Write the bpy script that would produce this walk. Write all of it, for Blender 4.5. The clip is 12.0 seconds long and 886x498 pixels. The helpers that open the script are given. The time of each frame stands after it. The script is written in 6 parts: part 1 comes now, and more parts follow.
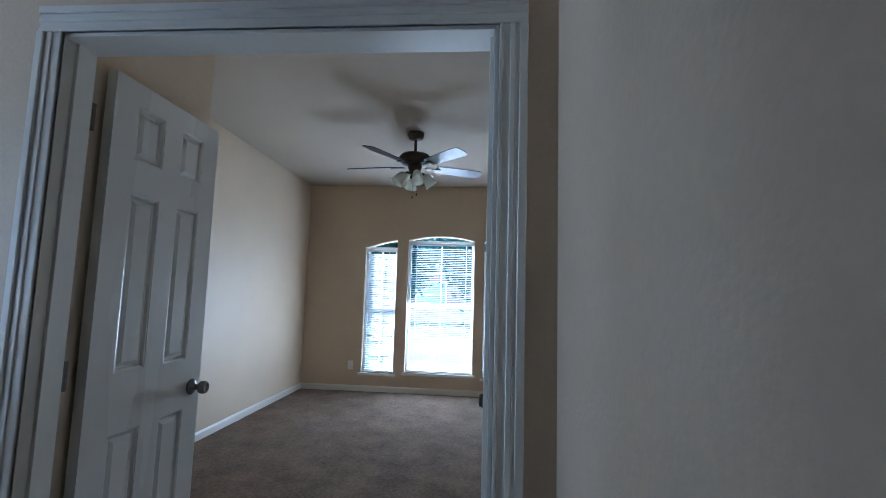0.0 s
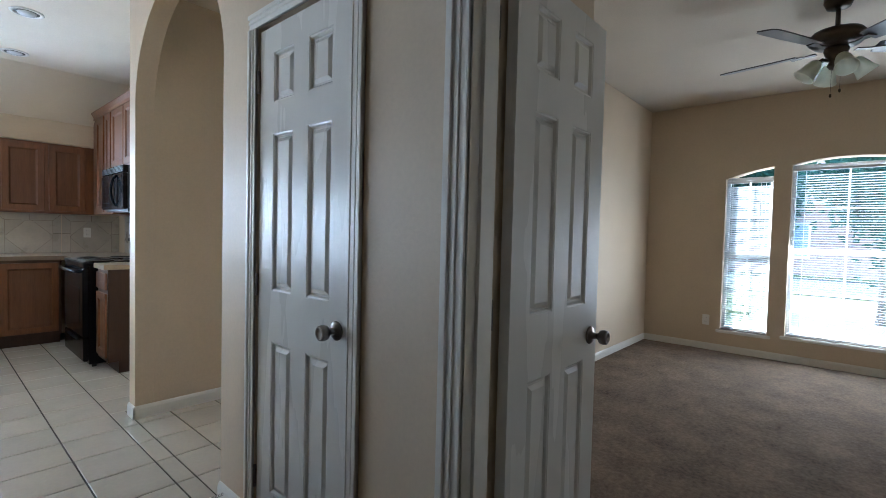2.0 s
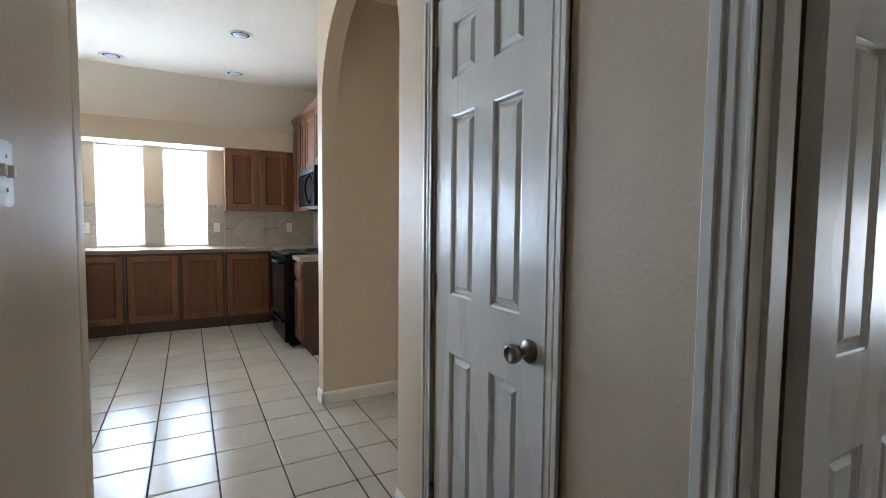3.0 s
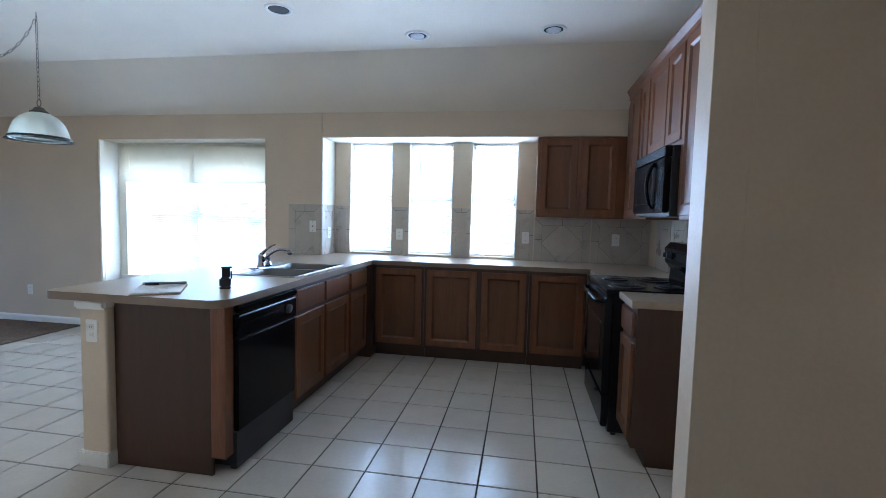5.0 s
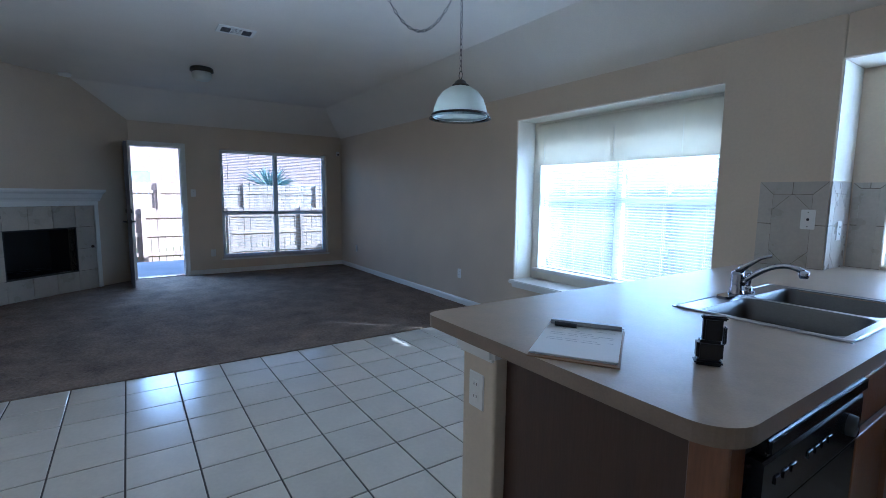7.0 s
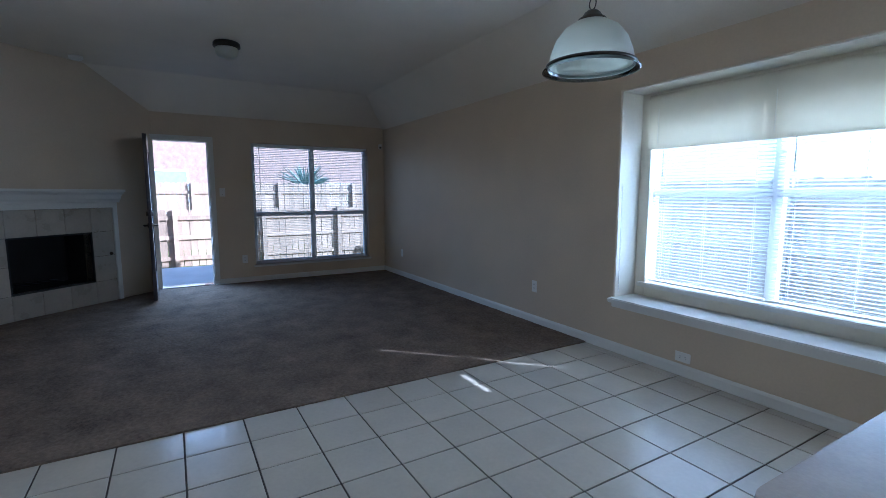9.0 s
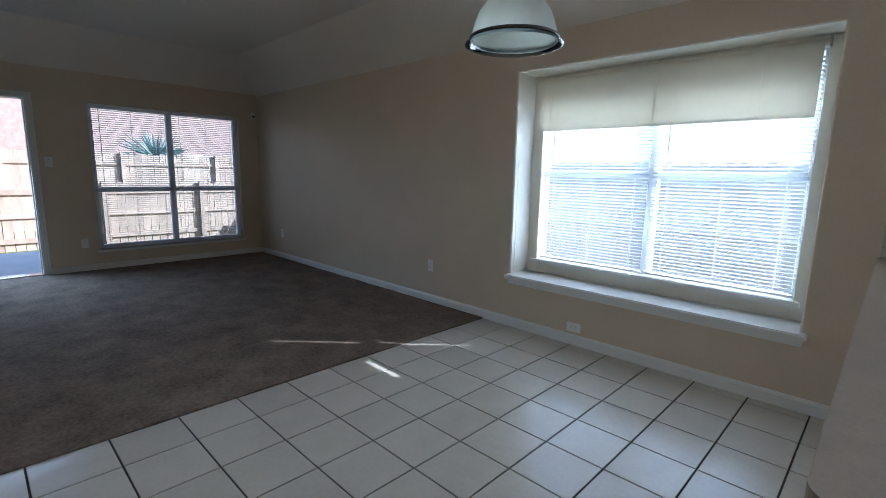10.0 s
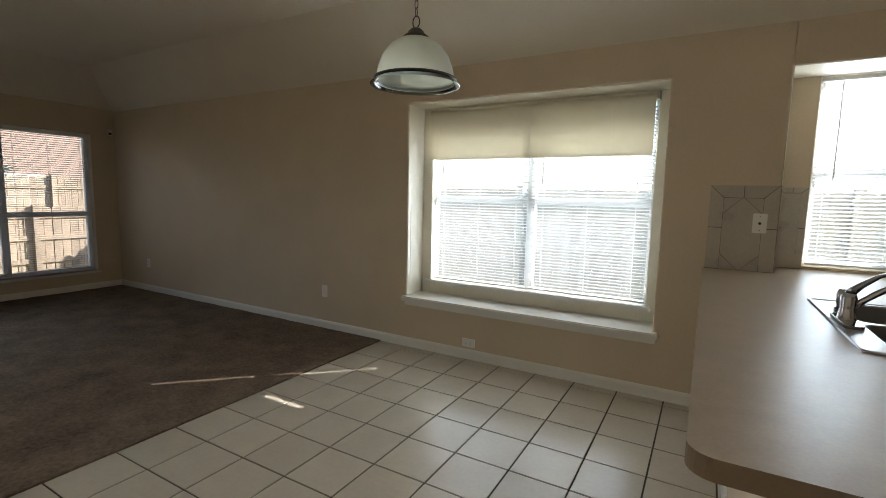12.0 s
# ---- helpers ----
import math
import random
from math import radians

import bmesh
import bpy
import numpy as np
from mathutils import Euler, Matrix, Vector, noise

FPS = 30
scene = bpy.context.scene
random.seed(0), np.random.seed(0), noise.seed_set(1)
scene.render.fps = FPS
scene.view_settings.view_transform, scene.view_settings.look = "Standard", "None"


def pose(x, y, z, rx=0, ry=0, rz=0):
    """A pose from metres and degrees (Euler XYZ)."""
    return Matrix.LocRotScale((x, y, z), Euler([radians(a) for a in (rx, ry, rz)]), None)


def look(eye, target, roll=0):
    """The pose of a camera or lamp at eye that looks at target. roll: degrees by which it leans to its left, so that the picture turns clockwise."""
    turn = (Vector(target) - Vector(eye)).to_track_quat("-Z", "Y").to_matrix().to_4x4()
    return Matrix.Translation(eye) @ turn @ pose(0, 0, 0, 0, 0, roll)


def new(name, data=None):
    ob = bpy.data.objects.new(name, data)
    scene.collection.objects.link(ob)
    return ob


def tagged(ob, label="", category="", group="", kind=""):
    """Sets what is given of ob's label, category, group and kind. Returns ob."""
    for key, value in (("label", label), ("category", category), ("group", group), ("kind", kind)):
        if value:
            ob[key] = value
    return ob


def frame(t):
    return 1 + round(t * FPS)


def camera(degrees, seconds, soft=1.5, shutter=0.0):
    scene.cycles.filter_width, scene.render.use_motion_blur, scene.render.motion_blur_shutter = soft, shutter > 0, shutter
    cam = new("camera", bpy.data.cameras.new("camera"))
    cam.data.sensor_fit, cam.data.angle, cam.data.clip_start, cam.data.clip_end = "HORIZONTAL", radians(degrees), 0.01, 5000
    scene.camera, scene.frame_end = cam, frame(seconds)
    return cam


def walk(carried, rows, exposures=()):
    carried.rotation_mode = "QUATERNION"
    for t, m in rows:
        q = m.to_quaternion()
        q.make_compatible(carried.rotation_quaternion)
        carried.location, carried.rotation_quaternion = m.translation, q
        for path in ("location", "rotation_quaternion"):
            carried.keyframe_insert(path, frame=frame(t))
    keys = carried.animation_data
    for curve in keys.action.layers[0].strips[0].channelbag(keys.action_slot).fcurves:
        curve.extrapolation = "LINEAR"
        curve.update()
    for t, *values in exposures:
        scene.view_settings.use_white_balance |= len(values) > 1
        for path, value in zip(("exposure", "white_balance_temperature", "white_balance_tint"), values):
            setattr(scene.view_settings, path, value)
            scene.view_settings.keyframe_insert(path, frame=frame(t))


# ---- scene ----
cam = camera(87.4, 12.0, soft=0.7)
PATH = [
    (0, (0.22, 1.035, 1.297), (2.203, 1.202, 1.496), 1.7),
    (0.5, (0.315, 1.168, 1.27), (2.285, 1.511, 1.324), 1.2),
    (1, (0.382, 1.334, 1.291), (2.286, 1.944, 1.282), 1.9),
    (1.5, (0.457, 1.448, 1.279), (2.208, 2.414, 1.252), 2.5),
    (2, (0.491, 1.526, 1.247), (1.988, 2.85, 1.178), 1.4),
    (2.5, (0.51, 1.594, 1.261), (1.773, 3.141, 1.156), 0.3),
    (2.8, (0.574, 1.734, 1.26), (1.653, 3.415, 1.15), 0.0),
    (3, (0.613, 1.839, 1.26), (1.575, 3.588, 1.138), 0.6),
    (3.2, (0.66, 1.963, 1.268), (1.486, 3.779, 1.116), 0.7),
    (4.8, (0.937, 3.329, 1.32), (0.725, 5.311, 1.16), 1.2),
    (5, (0.891, 3.512, 1.339), (0.559, 5.479, 1.199), 1.5),
    (5.5, (0.738, 3.88, 1.333), (0.098, 5.771, 1.215), 2.7),
    (6, (0.504, 4.243, 1.331), (-0.629, 5.881, 1.149), 2.0),
    (6.5, (0.193, 4.469, 1.324), (-1.295, 5.79, 1.129), 2.1),
    (7, (-0.147, 4.623, 1.318), (-1.791, 5.74, 1.09), 0.7),
    (7.5, (-0.447, 4.777, 1.293), (-2.2, 5.711, 1.063), -0.7),
    (9.3, (-1.309, 4.865, 1.294), (-2.996, 5.912, 1.053), 0.5),
    (9.5, (-1.367, 4.86, 1.29), (-2.986, 6.007, 1.037), 0.8),
    (10, (-1.443, 4.792, 1.289), (-2.819, 6.207, 0.963), 1.2),
    (10.5, (-1.481, 4.672, 1.325), (-2.671, 6.246, 0.998), 1.1),
    (11, (-1.486, 4.652, 1.313), (-2.565, 6.311, 1.027), 0.9),
    (11.5, (-1.467, 4.648, 1.316), (-2.495, 6.344, 1.058), 0.7),
    (12, (-1.477, 4.631, 1.321), (-2.457, 6.36, 1.096), 1.3),
]
exposure_rows = [(0.0, 3.48, 4500, 8), (1.0, 3.42, 4500, 8), (1.5, 3.4, 4700, 8), (2.0, 3.5, 5050, 8), (2.5, 3.65, 5300, 10), (3.2, 3.58, 5350, 10), (4.8, 2.88, 4700, 10), (5.5, 2.68, 4400, 10),
                 (6.5, 2.26, 4200, 10), (7.5, 2.12, 4350, 10), (9.5, 1.9, 4650, 10), (10.5, 1.9, 5400, 10), (12.0, 1.82, 6500, 10)]
walk(cam, [(t, look(eye, target, roll)) for t, eye, target, roll in PATH], exposure_rows)

# ---- world and sun ----
SUN_TO = Vector((0.603, 0.603, 0.522)).normalized()      # the way towards the sun
world = bpy.data.worlds.new("daylight")
scene.world = world
world.use_nodes = True
wn = world.node_tree.nodes
sky = wn.new("ShaderNodeTexSky")
sky.sky_type = "NISHITA"
sky.sun_disc = False
sky.sun_elevation = math.asin(SUN_TO.z)
sky.sun_rotation = math.atan2(SUN_TO.x, SUN_TO.y)
sky.air_density, sky.dust_density = 1.0, 1.5
world.node_tree.links.new(sky.outputs[0], wn["Background"].inputs[0])
wn["Background"].inputs[1].default_value = 0.12
sun = new("sun", bpy.data.lights.new("sun", "SUN"))
sun.data.energy, sun.data.angle, sun.data.color = 3.6, radians(0.53), (1.0, 0.95, 0.87)
sun.matrix_world = look(SUN_TO * 30, (0, 0, 0))



def window_light(name, at, target, wide, high, watts, color=(0.92, 0.96, 1.0), spread=180):
    """The sky's light through one window opening."""
    ob = new(name, bpy.data.lights.new(name, "AREA"))
    ob.data.shape, ob.data.size, ob.data.size_y = "RECTANGLE", wide, high
    ob.data.energy, ob.data.color, ob.data.spread = watts, color, radians(spread)
    ob.matrix_world = look(at, target)
    return ob


window_light("dining_window_light", (-2.73, 8.36, 1.20), (-2.73, 5.0, 1.25), 1.80, 1.20, 12.5, spread=98)
window_light("kitchen_window_light", (-0.055, 8.44, 1.52), (-0.055, 5.0, 1.52), 1.76, 1.16, 26)
window_light("patio_door_light", (-8.60, 4.975, 1.02), (-7.2, 5.2, 0.0), 0.66, 1.85, 3.8, (0.66, 0.82, 1.0), 100)
window_light("bedroom_window_light", (6.53, 1.575, 0.90), (4.2, 1.575, 0.05), 0.86, 1.10, 6.0, (1.0, 0.96, 0.88))

# ---- materials ----
def mat(name, color, rough=0.6, metal=0.0, var=0.10, scale=6.0, grain=120.0, bump=0.1, bump_scale=None, spec=0.5,
        tint=None, island=0.0, stretch=None, coat=0.0, sheen=0.0, fine=0.4):
    """A node material: base colour with variation at two scales, roughness variation and fine relief."""
    m = bpy.data.materials.new(name)
    m.use_nodes = True
    nt = m.node_tree
    n, l = nt.nodes, nt.links
    b = n["Principled BSDF"]
    geo = n.new("ShaderNodeNewGeometry")
    vec = geo.outputs["Position"]
    if stretch:
        mp = n.new("ShaderNodeVectorMath"); mp.operation = "MULTIPLY"
        mp.inputs[1].default_value = stretch
        l.new(vec, mp.inputs[0]); vec = mp.outputs[0]
        oi = n.new("ShaderNodeObjectInfo")
        ad = n.new("ShaderNodeVectorMath"); ad.operation = "ADD"
        sc = n.new("ShaderNodeVectorMath"); sc.operation = "SCALE"
        sc.inputs[0].default_value = (37.0, 53.0, 71.0)
        l.new(oi.outputs["Random"], sc.inputs["Scale"])
        l.new(vec, ad.inputs[0]); l.new(sc.outputs[0], ad.inputs[1]); vec = ad.outputs[0]
    a = n.new("ShaderNodeTexNoise"); a.inputs["Scale"].default_value = scale; a.inputs["Detail"].default_value = 4
    g = n.new("ShaderNodeTexNoise"); g.inputs["Scale"].default_value = grain; g.inputs["Detail"].default_value = 3
    l.new(vec, a.inputs["Vector"]); l.new(vec, g.inputs["Vector"])
    r = n.new("ShaderNodeValToRGB")
    lo = tint if tint else tuple(c * (1 - 1.6 * var) for c in color)
    hi = tuple(min(1, c * (1 + 0.8 * var)) for c in color)
    r.color_ramp.elements[0].position, r.color_ramp.elements[1].position = 0.3, 0.7
    r.color_ramp.elements[0].color, r.color_ramp.elements[1].color = (*lo, 1), (*hi, 1)
    mx = n.new("ShaderNodeMix"); mx.data_type = "FLOAT"; mx.inputs[0].default_value = fine
    l.new(a.outputs["Fac"], mx.inputs[2]); l.new(g.outputs["Fac"], mx.inputs[3])
    l.new(mx.outputs[0], r.inputs["Fac"])
    col = r.outputs["Color"]
    if island:
        src = n.new("ShaderNodeObjectInfo").outputs["Random"]
        hv = n.new("ShaderNodeHueSaturation")
        mr = n.new("ShaderNodeMapRange"); mr.inputs["To Min"].default_value = 1 - island; mr.inputs["To Max"].default_value = 1 + island
        l.new(src, mr.inputs["Value"]); l.new(mr.outputs[0], hv.inputs["Value"]); l.new(col, hv.inputs["Color"])
        col = hv.outputs["Color"]
    l.new(col, b.inputs["Base Color"])
    rr = n.new("ShaderNodeMapRange")
    rr.inputs["To Min"].default_value, rr.inputs["To Max"].default_value = max(0.02, rough - 0.06), min(1, rough + 0.08)
    l.new(a.outputs["Fac"], rr.inputs["Value"]); l.new(rr.outputs[0], b.inputs["Roughness"])
    b.inputs["Metallic"].default_value = metal
    b.inputs["Specular IOR Level"].default_value = spec
    b.inputs["Coat Weight"].default_value = coat
    b.inputs["Sheen Weight"].default_value = sheen
    b.inputs["Sheen Roughness"].default_value = 0.4
    if bump:
        bn = n.new("ShaderNodeTexNoise"); bn.inputs["Scale"].default_value = bump_scale or grain; bn.inputs["Detail"].default_value = 2
        l.new(vec, bn.inputs["Vector"])
        bp = n.new("ShaderNodeBump"); bp.inputs["Strength"].default_value = bump; bp.inputs["Distance"].default_value = 0.004
        l.new(bn.outputs["Fac"], bp.inputs["Height"]); l.new(bp.outputs[0], b.inputs["Normal"])
    return m


def thin_mat(name, color, through_part=0.35):
    """A thin sheet that lets part of the light through: slats, shade cloth, leaves."""
    m = bpy.data.materials.new(name); m.use_nodes = True
    n, l = m.node_tree.nodes, m.node_tree.links
    out = n["Material Output"]; n.remove(n["Principled BSDF"])
    geo = n.new("ShaderNodeNewGeometry")
    ns = n.new("ShaderNodeTexNoise"); ns.inputs["Scale"].default_value = 9
    l.new(geo.outputs["Position"], ns.inputs["Vector"])
    r = n.new("ShaderNodeValToRGB")
    r.color_ramp.elements[0].color = (*[c * 0.9 for c in color], 1); r.color_ramp.elements[1].color = (*color, 1)
    l.new(ns.outputs["Fac"], r.inputs["Fac"])
    d, t = n.new("ShaderNodeBsdfDiffuse"), n.new("ShaderNodeBsdfTranslucent")
    x = n.new("ShaderNodeMixShader"); x.inputs[0].default_value = through_part
    l.new(r.outputs[0], d.inputs[0]); l.new(r.outputs[0], t.inputs[0])
    l.new(d.outputs[0], x.inputs[1]); l.new(t.outputs[0], x.inputs[2]); l.new(x.outputs[0], out.inputs[0])
    return m


def glass_mat(name, tint=(1, 1, 1)):
    m = bpy.data.materials.new(name); m.use_nodes = True
    n, l = m.node_tree.nodes, m.node_tree.links
    out = n["Material Output"]; n.remove(n["Principled BSDF"])
    t, g, f, x = n.new("ShaderNodeBsdfTransparent"), n.new("ShaderNodeBsdfGlossy"), n.new("ShaderNodeFresnel"), n.new("ShaderNodeMixShader")
    t.inputs[0].default_value = (*tint, 1); g.inputs["Roughness"].default_value = 0.02; f.inputs[0].default_value = 1.45
    l.new(f.outputs[0], x.inputs[0]); l.new(t.outputs[0], x.inputs[1]); l.new(g.outputs[0], x.inputs[2]); l.new(x.outputs[0], out.inputs[0])
    return m


WALL = mat("beige_wall_paint", (0.66, 0.545, 0.395), 0.50, var=0.05, scale=2.0, grain=60, bump=0.20, bump_scale=85, spec=0.4)
CEIL = mat("ceiling_paint", (0.79, 0.72, 0.60), 0.8, var=0.04, scale=2.0, grain=90, bump=0.4, bump_scale=90, spec=0.2)
# bedroom ceiling tone, darker and warmer than CEIL
CEILB = mat("darker_beige_ceiling", (0.53, 0.46, 0.36), 0.8, var=0.04, scale=2.0, grain=90, bump=0.4, bump_scale=90, spec=0.2)
# cream lifted towards white; daylight on the recesses is put into it
SURR = mat("daylit_cream_paint", (0.84, 0.79, 0.66), 0.45, var=0.04, scale=3, grain=40, bump=0.06)
TRIM = mat("white_trim_paint", (0.80, 0.78, 0.72), 0.35, var=0.03, scale=3, grain=40, bump=0.05)
# a white door's shade is put into this dark leaf colour
DOORD = mat("shaded_door_leaf", (0.085, 0.075, 0.075), 0.32, var=0.08, scale=4, grain=50, bump=0.06, bump_scale=160)
DOORW = mat("white_door_paint", (0.72, 0.71, 0.67), 0.26, var=0.012, scale=4, grain=50, bump=0.06, bump_scale=160, stretch=(1, 1, 0.15))
TILE = mat("cream_ceramic_tile", (0.61, 0.56, 0.47), 0.20, var=0.06, scale=5, grain=45, bump=0.03, bump_scale=14, island=0.05)
GROUT = mat("dark_grout", (0.06, 0.045, 0.035), 0.9, var=0.25, scale=8, grain=150, bump=0.3)
CARPET = mat("brown_carpet", (0.225, 0.168, 0.120), 0.97, var=0.36, scale=4, grain=48, bump=1.0, bump_scale=260, spec=0.05, sheen=0.05, fine=0.5)
OAK = mat("stained_oak", (0.195, 0.077, 0.027), 0.36, var=0.28, scale=3.0, grain=26, bump=0.12, bump_scale=40, stretch=(6, 6, 0.5), tint=(0.115, 0.044, 0.016), coat=0.25)
# dark oak, deepened further to hold the shade low in the kitchen
OAKD = mat("shaded_oak_veneer", (0.066, 0.032, 0.017), 0.42, var=0.22, scale=3.0, grain=30, bump=0.08, bump_scale=40, stretch=(6, 6, 0.4), tint=(0.048, 0.022, 0.011))
# panels browner than the OAK frames, darkened partly for shade on the fronts
OAKP = mat("shaded_oak_door_panel", (0.155, 0.064, 0.025), 0.40, var=0.22, scale=3.0, grain=30, bump=0.08, bump_scale=40, stretch=(6, 6, 0.4), tint=(0.10, 0.040, 0.015))
LAMI = mat("beige_laminate", (0.38, 0.30, 0.21), 0.34, var=0.11, scale=14, grain=160, bump=0.04, bump_scale=200)
# browner laminate, darkened for edges turned away from the windows
LAMIE = mat("shaded_brown_edge", (0.24, 0.175, 0.115), 0.40, var=0.10, scale=14, grain=160, bump=0.04, bump_scale=200)
JOINT = mat("dark_tile_joint", (0.19, 0.155, 0.12), 0.9, var=0.2, scale=8, grain=120, bump=0.2)
SPLASH = mat("grey_beige_wall_tile", (0.50, 0.45, 0.37), 0.28, var=0.08, scale=7, grain=50, bump=0.05, bump_scale=25, island=0.06)
BLACK = mat("black_enamel", (0.006, 0.006, 0.007), 0.17, var=0.1, grain=60, bump=0.02, spec=0.2)
BLACKM = mat("black_plastic", (0.013, 0.013, 0.014), 0.38, var=0.15, grain=90, bump=0.08)
DARKGL = mat("dark_oven_glass", (0.01, 0.011, 0.013), 0.06, var=0.05, bump=0.0)
CHROME = mat("chrome", (0.40, 0.40, 0.42), 0.09, 1.0, var=0.04, bump=0.02)
STEEL = mat("brushed_steel", (0.42, 0.42, 0.43), 0.30, 1.0, var=0.08, scale=10, grain=140, bump=0.06, stretch=(1, 8, 1))
# the sink's steel again, satin and darkened for shade down in the bowls
BOWL = mat("shaded_satin_bowl", (0.15, 0.15, 0.147), 0.38, 1.0, var=0.10, scale=10, grain=140, bump=0.06, stretch=(1, 8, 1))
NICKEL = mat("satin_nickel", (0.25, 0.23, 0.21), 0.28, 1.0, var=0.08, bump=0.03)
BRONZE = mat("dark_bronze", (0.085, 0.07, 0.055), 0.42, 0.7, var=0.15, bump=0.04)
BLADE = mat("dark_fan_blade", (0.10, 0.085, 0.08), 0.32, var=0.2, scale=4, grain=40, bump=0.04)
FROST = thin_mat("frosted_glass_shade", (0.84, 0.85, 0.77), 0.5)
SLAT = thin_mat("white_vinyl_slat", (0.78, 0.81, 0.84), 0.14)
SHADE = thin_mat("cream_shade_cloth", (0.84, 0.79, 0.67), 0.38)
VINYL = mat("white_vinyl_frame", (0.78, 0.78, 0.77), 0.35, var=0.03, bump=0.02)
PLATE = mat("ivory_plastic_plate", (0.84, 0.82, 0.77), 0.32, var=0.03, bump=0.0)
# dark plastic tone; on slots, cans and vents it holds the hollow's shade
SLOT = mat("dark_slot", (0.03, 0.028, 0.026), 0.6, var=0.1, bump=0.0)
GLASS = glass_mat("window_glass", (0.89, 0.95, 0.98))
LIPGL = glass_mat("clear_lip_glass", (0.62, 0.66, 0.66))
# near-black lining of the firebox
FIREBLACK = mat("black_firebox", (0.010, 0.009, 0.008), 0.75, var=0.3, bump=0.3)
PAPER = mat("white_paper", (0.78, 0.78, 0.77), 0.7, var=0.02, bump=0.03)
INK = mat("grey_ink", (0.52, 0.53, 0.55), 0.8, var=0.1, bump=0.0)
HARD = mat("brown_hardboard", (0.25, 0.15, 0.08), 0.55, var=0.15, bump=0.1)
GREYCL = mat("grey_painted_clip", (0.42, 0.42, 0.42), 0.4, 0.4, var=0.05, bump=0.02)
CANIN = mat("can_reflector", (0.55, 0.56, 0.56), 0.25, 0.8, var=0.05, bump=0.0)
BULB = mat("lamp_glass_white", (0.75, 0.77, 0.78), 0.25, var=0.03, bump=0.0)
CONC = mat("concrete", (0.52, 0.50, 0.46), 0.85, var=0.12, scale=1.5, grain=60, bump=0.3)
LAWN = mat("lawn", (0.10, 0.12, 0.04), 0.95, var=0.35, scale=1.2, grain=40, bump=0.8, spec=0.1, tint=(0.14, 0.12, 0.06))
FENCE = mat("weathered_cedar", (0.40, 0.28, 0.20), 0.8, var=0.25, scale=2, grain=30, bump=0.3, stretch=(5, 5, 0.5), island=0.18, tint=(0.24, 0.165, 0.12))
# FENCE's cedar made pale: the glare outdoors is put into the colour
FENCEP = mat("glare_pale_cedar", (0.60, 0.57, 0.54), 0.8, var=0.15, scale=2, grain=30, bump=0.3, stretch=(5, 5, 0.5), island=0.10)
BRICK = mat("red_brick_wall", (0.35, 0.225, 0.18), 0.85, var=0.25, scale=6, grain=60, bump=0.5)
ROOF = mat("grey_shingle_roof", (0.16, 0.14, 0.12), 0.9, var=0.25, scale=3, grain=40, bump=0.6)
SIDING = mat("pale_siding", (0.62, 0.56, 0.48), 0.7, var=0.06, bump=0.1)
LEAF = thin_mat("green_leaves", (0.045, 0.10, 0.075), 0.25)
BARK = mat("bark", (0.14, 0.10, 0.07), 0.9, var=0.3, grain=40, bump=0.8)
YUCCA = thin_mat("pale_yucca_leaf", (0.24, 0.32, 0.28), 0.3)
HGLASS = mat("sky_lit_house_glass", (0.30, 0.36, 0.40), 0.12, var=0.1, bump=0.0)
ASPH = mat("asphalt", (0.06, 0.06, 0.06), 0.9, var=0.2, bump=0.4)

# ---- building helpers ----
WORLD_AT = {}


def thing(name, at, label, category, group="", kind=""):
    e = new(name)
    e.empty_display_size = 0.1
    e.location = at
    WORLD_AT[e.name] = Vector(at)
    return tagged(e, label, category, group, kind)


def part(name, bm, material, parent=None, label="", smooth=False):
    """Links a bmesh, in world metres, as one mesh object, under a thing or a part."""
    me = bpy.data.meshes.new(name)
    bm.normal_update()
    bm.to_mesh(me)
    bm.free()
    if smooth:
        for p in me.polygons:
            p.use_smooth = True
    me.materials.append(material)
    return place(name, me, parent, label)


def place(name, me, parent=None, label="", at=None):
    ob = new(name, me)
    if at is not None:
        ob.location = at
    if parent is not None:
        ob.parent = parent
        if parent.name in WORLD_AT:
            ob.matrix_parent_inverse = Matrix.Translation(-WORLD_AT[parent.name])
    if label:
        ob["label"] = label
    return ob


def top(name, bm, material, label="", category="", kind="", group="", smooth=False):
    return tagged(part(name, bm, material, None, "", smooth), label, category, group, kind)


def box(bm, x0, x1, y0, y1, z0, z1, bevel=0.0, seg=1):
    x0, x1, y0, y1, z0, z1 = min(x0, x1), max(x0, x1), min(y0, y1), max(y0, y1), min(z0, z1), max(z0, z1)
    v = [bm.verts.new((x, y, z)) for x in (x0, x1) for y in (y0, y1) for z in (z0, z1)]
    f = [bm.faces.new([v[i] for i in q]) for q in ((0, 1, 3, 2), (4, 6, 7, 5), (0, 4, 5, 1), (2, 3, 7, 6), (0, 2, 6, 4), (1, 5, 7, 3))]
    if bevel:
        es = {e for q in f for e in q.edges}
        bmesh.ops.bevel(bm, geom=list(es), offset=bevel, segments=seg, affect="EDGES", clamp_overlap=True)
    return bm


def boxed(x0, x1, y0, y1, z0, z1, bevel=0.0, seg=1):
    return box(bmesh.new(), x0, x1, y0, y1, z0, z1, bevel, seg)


